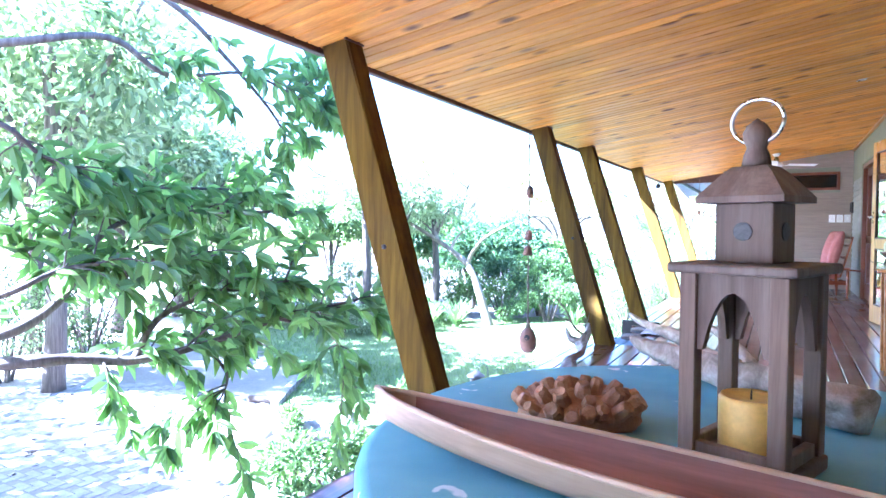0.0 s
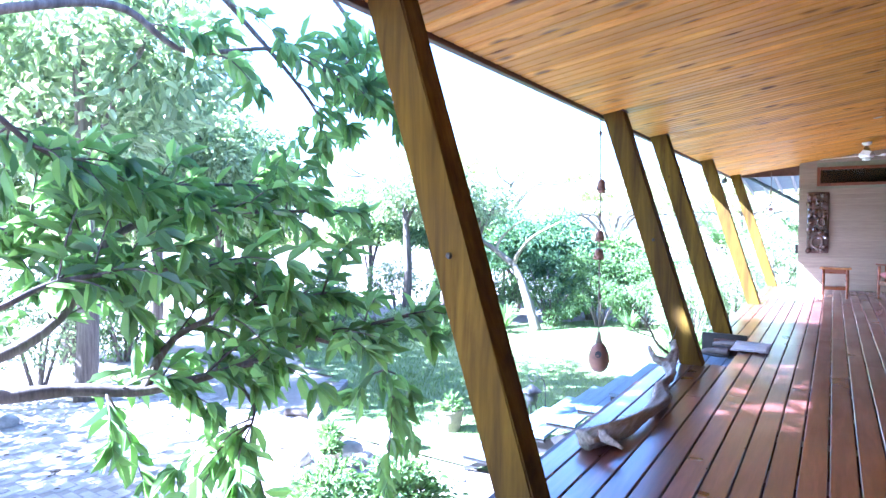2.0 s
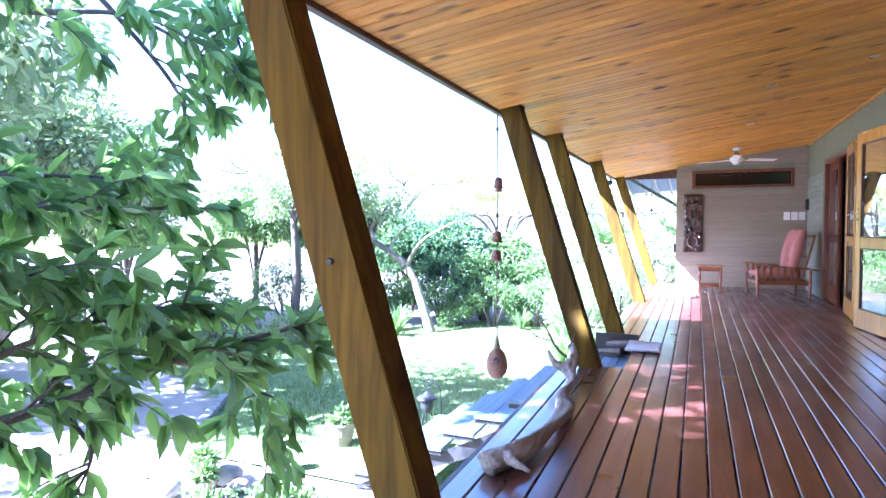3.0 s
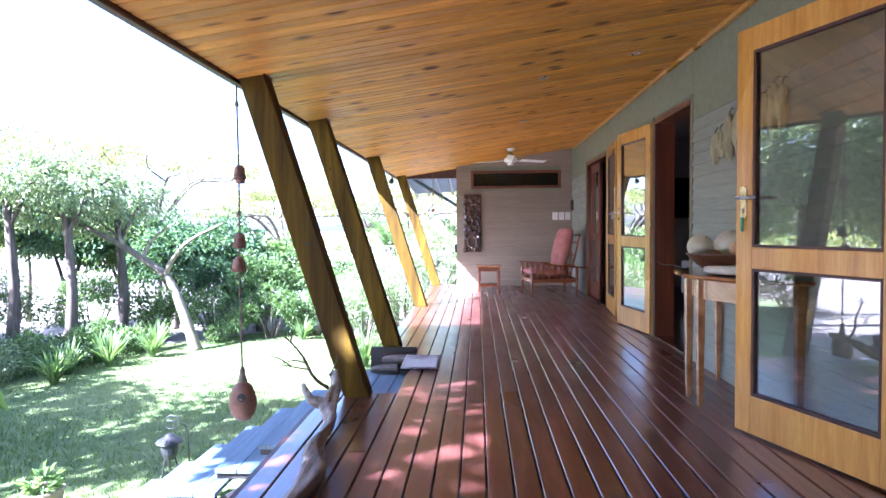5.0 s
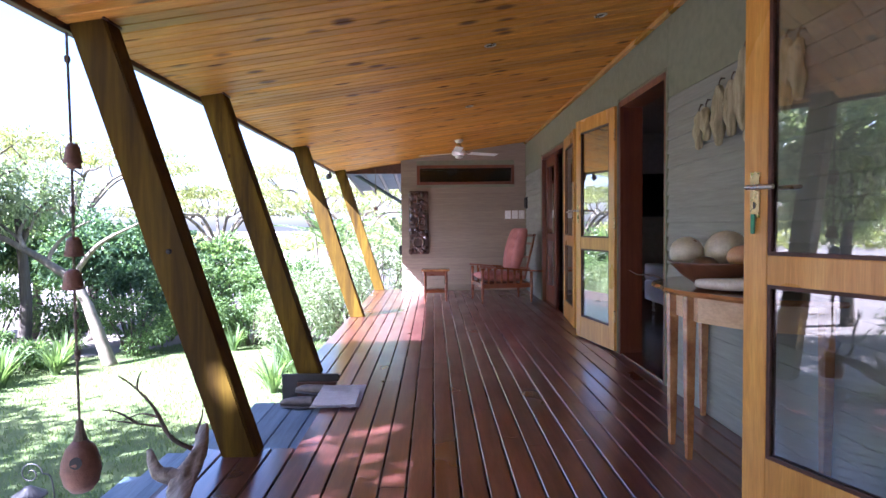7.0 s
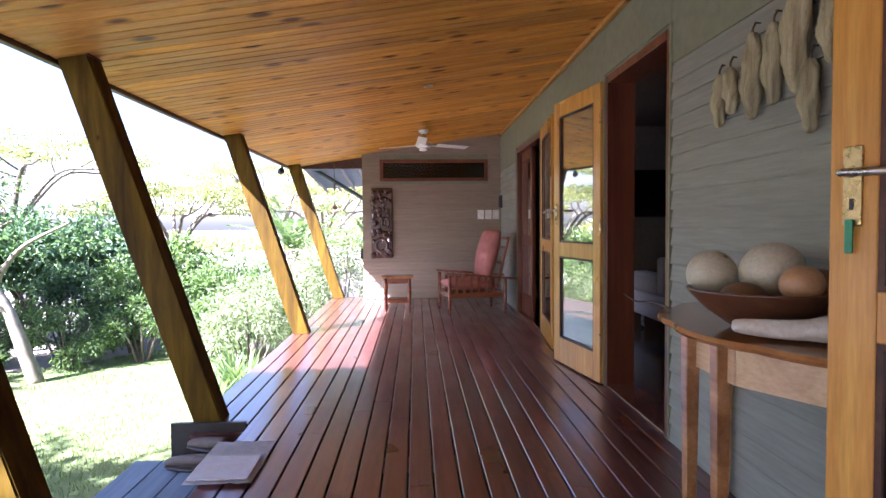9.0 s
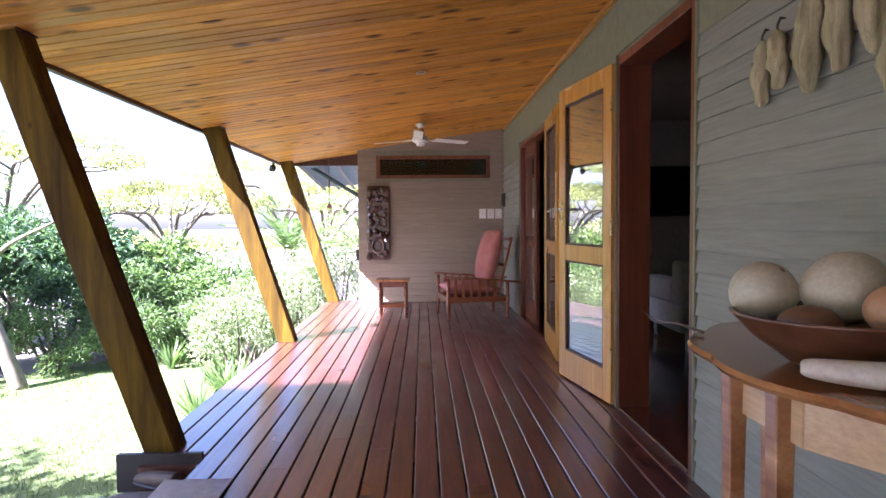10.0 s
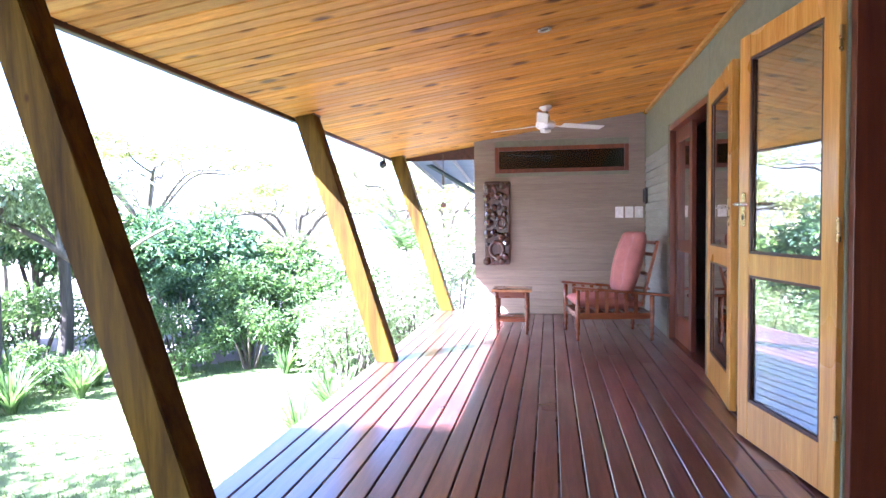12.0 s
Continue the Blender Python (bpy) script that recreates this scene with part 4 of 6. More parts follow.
# ---- seed pods hanging on the wall ----
rng = random.Random(12)
for y, z0, z1, r in ((6.19, 1.53, 1.75, 0.032), (6.10, 1.57, 1.76, 0.034), (5.93, 1.52, 1.84, 0.042), (5.80, 1.55, 1.84, 0.038), (5.655, 1.56, 1.96, 0.05), (5.60, 1.42, 1.66, 0.034), (5.50, 1.62, 1.85, 0.036), (5.43, 1.60, 1.87, 0.036), (5.32, 1.58, 1.9, 0.04), (5.24, 1.62, 1.88, 0.035)):
    root = thing("dried_seed_pod", pose(WALL_X - 0.018 - r * 0.8, y, z0), "dried pale elongated seed pod hanging on the wall", "seed pod", "pods on the wall")
    h = z1 - z0
    r *= 1.05
    bm = tubed([(0, 0, 0.0), (rng.uniform(-0.005, 0.005), rng.uniform(-0.012, 0.012), h * 0.35), (0, rng.uniform(-0.012, 0.012), h * 0.7), (0, rng.uniform(-0.015, 0.015), h)], lambda u, r=r: r * (max(0.0, math.sin(math.pi * (0.004 + 0.95 * u))) ** 0.5) * (1 - 0.25 * u) * (1 + 0.1 * math.sin(u * 17 + r * 200)) + 0.002, 26, 12, rough=0.05, flat=0.85, rng=rng, lobes=0.17)
    part("shell", bm, POD, root, "", True)
    part("stem", tubed([(0, 0, h - 0.004), (0.004, 0.006, h + 0.02), (0.02, 0.012, h + 0.045)], 0.004, 6), BARK, root)
    part("nail", lathed([(0.0, 0), (0.003, 0), (0.003, 0.03), (0.0, 0.03)], 6, Matrix.Translation((0.012, 0.012, h + 0.042)) @ pose(0, 0, 0, 0, 90, 0)), BLACK, root)
one("wall_hook", boxed((WALL_X - 0.034, 6.255, 1.675), (WALL_X - 0.016, 6.275, 1.70), 0.003), BLACK, "small dark hook on the weatherboards", "hook")

# ---- armchair ----
def turned_leg(x, y, h, r=0.022):
    return lathed([(0.0, 0.001), (r * 0.6, 0.001), (r * 0.75, 0.02), (r * 0.55, 0.045), (r, 0.075), (r * 0.7, 0.1), (r * 0.95, 0.13), (r * 1.05, h * 0.6), (r, h), (0.0, h)], 14, Matrix.Translation((x, y, 0)))


root = thing("reclining_armchair", pose(0.80, 11.54, 0, 0, 0, 9) @ pose(-0.36, -0.32, 0), "dark red-brown slatted wooden armchair with buttoned rose cushions", "armchair")
W, D = 0.72, 0.64
for y in (0.0, D):
    part("front_leg", turned_leg(0.0, y, 0.50), CHAIR, root, "", True)
    part("rear_leg", turned_leg(W, y, 0.44), CHAIR, root, "", True)
    bm = bmesh.new()
    m = Matrix.Translation((-0.05, y, 0.515)) @ pose(0, 0, 0, 0, 5.2, 0)
    box(bm, (0, -0.04, 0), (0.95, 0.04, 0.024), 0.006, m)
    part("armrest", bm, CHAIR, root)
    part("side_rail", boxed((0.02, y - 0.013, 0.215), (W - 0.02, y + 0.013, 0.275), 0.003), CHAIR, root)
    for k in range(6):
        x = 0.09 + k * 0.095
        part("slat", boxed((x - 0.018, y - 0.006, 0.272), (x + 0.018, y + 0.006, 0.514 - 0.091 * (x + 0.05)), 0.002), CHAIR, root)
for x in (0.0, W):
    part("cross_rail", boxed((x - 0.012, 0.02, 0.215), (x + 0.012, D - 0.02, 0.28), 0.003), CHAIR, root)
for k in range(7):
    part("seat_slat", boxed((0.05 + k * 0.085, 0.015, 0.262), (0.1 + k * 0.085, D - 0.015, 0.278), 0.002), CHAIR, root)


def tufted(nx, ny, w, h, thick, dips):
    """A cushion in its own plane, puffed, with dips where buttons pull it in."""
    bm = bmesh.new()
    f, b = [], []
    for i in range(nx + 1):
        fr, br = [], []
        for j in range(ny + 1):
            u, v = i / nx, j / ny
            puff = (math.sin(math.pi * min(max(u, 0.0), 1)) * math.sin(math.pi * v)) ** 0.3 if 0 < i < nx and 0 < j < ny else 0.0
            for du, dv in dips:
                puff -= 0.5 * math.exp(-((u - du) ** 2 * (w / 0.06) ** 2 + (v - dv) ** 2 * (h / 0.06) ** 2))
            fr.append(bm.verts.new((u * w, v * h, thick * (0.5 + 0.5 * puff))))
            br.append(fr[-1] if i in (0, nx) or j in (0, ny) else bm.verts.new((u * w, v * h, thick * (0.5 - 0.45 * abs(puff)))))
        f.append(fr)
        b.append(br)
    for i in range(nx):
        for j in range(ny):
            bm.faces.new((f[i][j], f[i + 1][j], f[i + 1][j + 1], f[i][j + 1]))
            bm.faces.new((b[i][j], b[i][j + 1], b[i + 1][j + 1], b[i + 1][j]))
    return bm


DIPS = [(u, v) for u in (0.27, 0.73) for v in (0.2, 0.4, 0.6, 0.8)]
seat = part("seat_cushion", tufted(20, 20, 0.66, D - 0.05, 0.16, []), CUSHION, root, "puffed rose seat cushion", True)
seat.matrix_basis = pose(-0.01, 0.025, 0.29, 0, 2, 0)
back = part("back_cushion", tufted(20, 26, D - 0.05, 0.64, 0.25, DIPS), CUSHION, root, "buttoned rose back cushion", True)
back.matrix_basis = Matrix.Translation((0.62, D - 0.025, 0.41)) @ pose(0, 0, 0, 0, 0, -90) @ pose(0, 0, 0, 76, 0, 0)
bm = bmesh.new()
m = Matrix.Translation((0.60, 0, 0.34)) @ pose(0, 0, 0, 0, 14, 0)
for y in (0.04, D - 0.08):
    box(bm, (0.022, y, 0), (0.046, y + 0.04, 0.66), 0.003, m)
for z in (0.1, 0.3, 0.5, 0.62):
    box(bm, (0.024, 0.081, z), (0.04, D - 0.081, z + 0.035), 0.003, m)
part("back_frame", bm, CHAIR, root)

# ---- side stool ----
root = thing("side_stool", pose(-0.37, 11.42, 0), "small brown wooden stool with turned legs and a slatted shelf", "stool")
w, d, h = 0.41, 0.34, 0.475
part("tabletop", boxed((0, 0, h - 0.03), (w, d, h), 0.006), CONSOLE, root)
for y in (0.05, d - 0.05):
    part("apron_rail", boxed((0.055, y - 0.009, h - 0.095), (w - 0.055, y + 0.009, h - 0.031), 0.002), CHAIR, root)
    part("stretcher", boxed((0.055, y - 0.01, 0.13), (w - 0.055, y + 0.01, 0.165), 0.002), CHAIR, root)
for x in (0.05, w - 0.05):
    part("apron_end", boxed((x - 0.009, 0.065, h - 0.095), (x + 0.009, d - 0.065, h - 0.031), 0.002), CHAIR, root)
    for y in (0.05, d - 0.05):
        part("leg", turned_leg(x, y, h - 0.031, 0.02), CHAIR, root, "", True)
for k in range(3):
    part("shelf_slat", boxed((0.06, 0.072 + k * 0.072, 0.166), (w - 0.06, 0.122 + k * 0.072, 0.178), 0.002), CHAIR, root)

# ---- carved panel on the end wall ----
def carved_panel():
    """A thick hanging board cut into knobs, rings and grooves."""
    bm = boxed((-0.60, 12.90, 0.63), (-0.27, END_Y - 0.019, 1.70), 0.02)
    r = random.Random(21)
    for z, n in ((1.62, 5), (1.50, 5), (1.38, 4), (1.26, 5), (1.02, 5), (0.92, 4), (0.70, 5)):
        for k in range(n):
            x = -0.575 + 0.28 * (k + 0.5) / n + r.uniform(-0.02, 0.02)
            s = r.uniform(0.03, 0.058)
            lathe(bm, [(0.0, -s), (s * 0.8, -s * 0.6), (s, 0), (s * 0.75, s * 0.65), (0.0, s)], 10, Matrix.Translation((x, 12.9, z + r.uniform(-0.03, 0.03))) @ pose(0, 0, 0, r.uniform(0, 180), r.uniform(0, 90)) @ Matrix.Diagonal((1, 1, r.uniform(0.8, 1.7), 1)))
    for x, z, s in ((-0.44, 0.83, 0.085), (-0.5, 1.56, 0.05), (-0.38, 1.17, 0.055)):
        tube(bm, [Vector((x + s * math.cos(a), 12.885, z + s * 1.15 * math.sin(a))) for a in [2 * math.pi * i / 18 for i in range(19)]], 0.022, 8)
    lathe(bm, [(0.0, -0.06), (0.05, -0.03), (0.062, 0), (0.05, 0.03), (0.0, 0.06)], 16, Matrix.Translation((-0.54, 12.87, 1.17)))
    return bm


one("carved_wood_panel", carved_panel(), CARVED, "dark polished carved wood panel hanging on the end wall", "carving", smooth=False)

# ---- switches and intercom ----
for i, x in enumerate((1.03, 1.148, 1.262)):
    root = thing("light_switch", pose(x, END_Y - 0.019, 1.215), "white light switch plate on the end wall", "switch", "switch plates")
    part("plate", boxed((0, -0.008, 0), (0.098, 0, 0.14), 0.003), PLASTIC, root)
    part("rocker", boxed((0.035, -0.012, 0.04), (0.063, -0.0082, 0.1), 0.002), PLASTIC, root)
root = thing("door_intercom", pose(1.379, 12.70, 1.38), "black wall-mounted intercom handset by the corner", "intercom")
part("cradle", boxed((-0.03, 0, 0), (0, 0.07, 0.19), 0.006), BLACK, root)
part("handset", boxed((-0.05, 0.012, 0.012), (-0.031, 0.056, 0.178), 0.008), BLACK, root)
one("wall_lamp_box", boxed((-0.775, 13.02, 0.62), (-0.731, 13.1, 0.78), 0.006), BLACK, "small black box fixed to the wall end", "box")

# ---- ceiling fan ----
root = thing("ceiling_fan", pose(0.19, 11.46, ceiling_z(0.19)), "white three-bladed ceiling fan hanging from the pine ceiling", "fan")
part("canopy", lathed([(0.0, 0.005), (0.065, 0.005), (0.062, -0.02), (0.03, -0.05), (0.0, -0.05)], 24), PLASTIC, root, "", True)
part("stem", lathed([(0.0, -0.05), (0.022, -0.05), (0.04, -0.09), (0.05, -0.15), (0.0, -0.15)], 20), BRASS, root, "gold-coloured stem", True)
motor = part("motor", lathed([(0.0, -0.15), (0.085, -0.152), (0.1, -0.17), (0.1, -0.205), (0.08, -0.225), (0.0, -0.225)], 28), PLASTIC, root, "", True)
part("lower_cap", lathed([(0.0, -0.226), (0.055, -0.226), (0.052, -0.262), (0.03, -0.268), (0.0, -0.268)], 24), PLASTIC, motor, "", True)
for a in (32, 152, 272):
    bm = bmesh.new()
    box(bm, (0.09, -0.014, -0.196), (0.2, 0.014, -0.188), 0.002)
    box(bm, (0.17, -0.055, -0.194), (0.66, 0.055, -0.187), 0.003, pose(0, 0, 0, -12, 0, 0))
    part("blade", bm, BLADE, root).matrix_basis = pose(0, 0, 0, 0, 0, a)
for x, y in ((0.22, 6.9), (0.2, 9.0), (0.9, 6.6)):
    root = thing("ceiling_downlight", pose(x, y, ceiling_z(x) - 0.0015, 0, -math.degrees(math.atan(SLOPE)), 0), "small steel downlight set in the pine ceiling", "downlight", "ceiling downlights")
    part("ring", lathed([(0.026, -0.001), (0.042, -0.001), (0.042, -0.006), (0.03, -0.008), (0.026, -0.001)], 24), STEEL, root)
    part("lamp", lathed([(0.0, -0.0005), (0.0265, -0.0005), (0.0, -0.004)], 20), BLACK, root)

# ---- indoors ----
root = thing("sofa", pose(2.42, 9.28, 0), "light grey upholstered sofa on steel legs in the living room", "sofa")
part("body", boxed((0, 0, 0.17), (1.9, 0.85, 0.42), 0.03), FABRIC, root)
part("backrest", boxed((0.0, 0.0, 0.4205), (1.9, 0.2, 0.80), 0.04), FABRIC, root)
part("armrest", boxed((0, 0.201, 0.4205), (0.18, 0.85, 0.62), 0.03), FABRIC, root)
part("armrest", boxed((1.72, 0.201, 0.4205), (1.9, 0.85, 0.62), 0.03), FABRIC, root)
for x in (0.1, 1.8):
    for y in (0.06, 0.79):
        part("leg", lathed([(0.0, 0.0), (0.018, 0.0), (0.02, 0.17), (0.0, 0.17)], 12, Matrix.Translation((x, y, 0))), STEEL, root, "steel leg")
root = thing("television", pose(2.95, 12.70, 1.22), "large black television on the living room wall", "television")
part("case", boxed((0, 0, 0), (1.25, 0.045, 0.72), 0.006), BLACK, root)
part("screen", boxed((0.015, -0.002, 0.02), (1.235, -0.0005, 0.705)), pane_glass("dark_screen", (0.02, 0.02, 0.02), 1.0), root)


# ---- garden ground ----
def in_lawn(x, y):
    """The lawn: beyond a kerb line that bends away, bounded by the planted border."""
    near = 5.85 + 1.75 * min(max(0.0, -5.65 - x), 0.92) + 0.5 * max(0.0, -6.57 - x)
    back = 16.0 if x > -5.0 else max(13.0, 16.0 + (x + 5.0) * 0.95)
    return near < y < back and -16 < x < -1.35


def sheet_of(name, xs, ys, keep, z, material, label, category, bumpy=0.02):
    verts, faces, at = [], [], {}
    def vid(i, j):
        if (i, j) not in at:
            at[i, j] = len(verts)
            verts.append((xs[i], ys[j], z + bumpy * noise.noise((xs[i] * 0.6, ys[j] * 0.6, 3.1))))
        return at[i, j]
    for i in range(len(xs) - 1):
        for j in range(len(ys) - 1):
            if keep((xs[i] + xs[i + 1]) / 2, (ys[j] + ys[j + 1]) / 2):
                faces.append([vid(i, j), vid(i + 1, j), vid(i + 1, j + 1), vid(i, j + 1)])
    return tagged(new(name, mesh_from(name, verts, faces, material)), label, category, kind="structure")


xs = [-16 + 0.25 * i for i in range(59)]
ys = [5.5 + 0.25 * i for i in range(48)]
sheet_of("lawn", xs, ys, in_lawn, GROUND + 0.03, TURF, "short sunlit green lawn dappled with shade", "lawn")
gen = np.random.default_rng(2)
n = 90000
p = np.stack([gen.uniform(-14, -1.4, n), gen.uniform(5.7, 16.2, n)], 1)
near = np.exp(-np.hypot(p[:, 0] + 1, p[:, 1] - 5) / 7)
ok = np.array([in_lawn(a, b) for a, b in p]) & (gen.random(n) < near * 2.2)
p = p[ok]
n = len(p)
base = np.c_[p, np.full(n, GROUND + 0.02)]
lean = gen.normal(0, 0.018, (n, 2))
tip = base + np.c_[lean, gen.uniform(0.035, 0.075, n)]
wide = gen.normal(0, 1, (n, 2))
wide = wide / np.linalg.norm(wide, axis=1, keepdims=True) * 0.006
v = np.stack([base + np.c_[wide, np.zeros(n)], base - np.c_[wide, np.zeros(n)], tip], 1).reshape(-1, 3)
tagged(new("lawn_grass", mesh_from("lawn_grass", v, np.arange(n * 3).reshape(-1, 3), GRASS)), "fine green grass blades of the lawn", "grass", kind="stuff")

# kerb of dark stones between lawn and paving, and a log
for i in range(9):
    x = -5.72 - i * 0.1
    root = one("kerb_stone", boxed((-0.098, -0.06, 0), (0.098, 0.06, 0.11), 0.015), STONE, "grey stone edging the lawn beside the paving", "kerb stone", "kerb stones", m=pose(x, 5.88 + (-5.65 - x) * 1.75, GROUND, 0, 0, -60 + (i * 7) % 5))
rng = random.Random(6)
one("fallen_log", tubed([(-6.2, 5.95, GROUND + 0.055), (-5.98, 6.03, GROUND + 0.06), (-5.76, 6.06, GROUND + 0.05)], lambda u: 0.055 * (1 - 0.4 * u), 10, 5, rough=0.15, rng=rng), BARK, "short brown log lying at the lawn edge", "log", smooth=True)

# ---- paved court: brick pavers, the near ones separate ----
paving = one("paving", boxed((-14, -4, GROUND - 0.1), (-2.55, 9.5, GROUND + 0.006)), SOIL, "pale brick-paved court with fallen leaves", "paving", kind="structure")
bm = bmesh.new()
box(bm, (-0.098, -0.047, 0.0), (0.098, 0.047, 0.034))
for v in bm.verts:
    if v.co.z > 0.01:
        v.co.x *= 0.97
        v.co.y *= 0.94
paver_mesh = finish("paver", bm, PAVER)
spots, rest = [], []
for i in range(-70, 80):
    for j in range(-60, 100):
        k = (i // 1 + j) % 2
        x, y = -6.3 + i * 0.103, 2.6 + j * 0.103
        if (i + 3 * j) % 4 not in (0, 2):
            continue
        flat = (i + 3 * j) % 4 == 0
        px, py = (x + 0.0515, y) if flat else (x, y + 0.0515)
        if (px + 6.6) ** 2 / 20.0 + (py - 2.6) ** 2 / 12.5 < 1 and px < -2.75 and not in_lawn(px, py) and py < 6.2:
            spots.append((px, py, flat))
spots.sort(key=lambda s: (s[0] + 3.6) ** 2 + (s[1] - 4.4) ** 2)
for px, py, flat in spots[:300]:
    ob = new("paver", paver_mesh)
    ob.matrix_basis = pose(px, py, GROUND - 0.021 + 0.003 * noise.noise((px * 9, py * 9, 0)), 0, 0, 0 if flat else 90)
    ob.parent = paving
verts, faces = [], []
for px, py, flat in spots[300:]:
    a, b = (0.095, 0.044) if flat else (0.044, 0.095)
    n = len(verts)
    z = GROUND + 0.0115 + 0.003 * noise.noise((px * 9, py * 9, 0))
    verts += [(px - a, py - b, z), (px + a, py - b, z), (px + a, py + b, z), (px - a, py + b, z)] + [(px - a - 0.003, py - b - 0.003, GROUND), (px + a + 0.003, py - b - 0.003, GROUND), (px + a + 0.003, py + b + 0.003, GROUND), (px - a - 0.003, py + b + 0.003, GROUND)]
    faces += [[n, n + 1, n + 2, n + 3]] + [[n + 4 + i, n + 4 + (i + 1) % 4, n + (i + 1) % 4, n + i] for i in range(4)]
far = tagged(new("pavers", mesh_from("pavers", verts, faces, PAVER)), "pale brick pavers farther off", kind="stuff")
far.parent = paving
gen = np.random.default_rng(8)
q = np.c_[gen.uniform(-9, -3.0, 160), gen.uniform(1.0, 5.6, 160), np.full(160, GROUND + 0.03)]
tagged(new("fallen_leaves", leaves("fallen_leaves", q, np.c_[gen.normal(0, 1, (160, 2)), np.zeros(160)], 0.07, 0.035, BARK, gen, 0.1)), "scattered dry brown leaves on the paving", "leaves", kind="stuff")

# ---- garden stairs going down from the deck gap ----
root = thing("garden_stairs", pose(0, 0, 0), "weathered blue-grey timber stairs on black steel stringers", "stairs")
for k in range(6):
    x1, z = -1.51 - 0.3 * k, -0.33 - 0.166 * k
    for a, b in ((0.0, 0.146), (0.151, 0.297)):
        part("tread_plank", boxed((x1 - b, 5.62, z - 0.032), (x1 - a, 6.98, z), 0.004), GREY_PLANK, root)
    for y in (5.64, 6.92):
        part("cleat", boxed((x1 - 0.29, y, z - 0.075), (x1 - 0.01, y + 0.045, z - 0.0325), 0.003), BLACK, root, "black steel tread support")
for y in (5.645, 6.915):
    bm = bmesh.new()
    for a, b in (((-1.5, -0.42), (-3.32, -1.34)),):
        v = [bm.verts.new((x, yy, z)) for yy in (y + 0.05, y + 0.075) for x, z in ((a[0], a[1]), (a[0], a[1] - 0.2), (b[0], b[1] - 0.04), (b[0], b[1]))]
        for f in ((0, 1, 2, 3), (7, 6, 5, 4), (0, 4, 5, 1), (1, 5, 6, 2), (2, 6, 7, 3), (3, 7, 4, 0)):
            bm.faces.new([v[q] for q in f])
    part("stringer", bm, BLACK, root, "black steel stringer")
part("post", boxed((-1.56, 5.7, GROUND), (-1.5, 5.76, -0.45), 0.003), BLACK, root)
part("post", boxed((-1.56, 6.86, GROUND), (-1.5, 6.92, -0.45), 0.003), BLACK, root)


# ---- leaves and branches ----
def whorls(rng, gen, paths, step, per, spread):
    """Leaf seats in whorls along twigs: places and directions."""
    at, way = [], []
    for path in paths:
        run = 0.0
        for a, b in zip(path, path[1:]):
            d = b - a
            run += d.length
            if run > step:
                run = 0.0
                t = d.normalized()
                for _ in range(per):
                    o = Vector((rng.gauss(0, 1), rng.gauss(0, 1), rng.gauss(-0.35, 0.6)))
                    at.append(b)
                    way.append((t * 0.75 + o.normalized() * spread).normalized())
        t = (path[-1] - path[-2]).normalized()
        for _ in range(per * 2):
            o = Vector((rng.gauss(0, 1), rng.gauss(0, 1), rng.gauss(-0.5, 0.6)))
            at.append(path[-1])
            way.append((t * 0.7 + o.normalized() * spread).normalized())
    return np.array(at), np.array(way)


def twigs_from(rng, path, count, length, droop=-0.1):
    out = []
    for _ in range(count):
        i = rng.randrange(len(path) // 4, len(path))
        p = path[i]
        d = (path[min(i + 1, len(path) - 1)] - path[max(i - 1, 0)]).normalized()
        o = Vector((rng.gauss(0, 1), rng.gauss(0, 1), rng.gauss(0.1, 0.5))).normalized()
        w = (d * 0.9 + o * 0.9).normalized()
        l = length * rng.uniform(0.5, 1.25)
        out.append(smooth_path([p, p + w * l * 0.5 + Vector((0, 0, 0.02)), p + w * l + Vector((0, 0, droop * l))], 4))
    return out


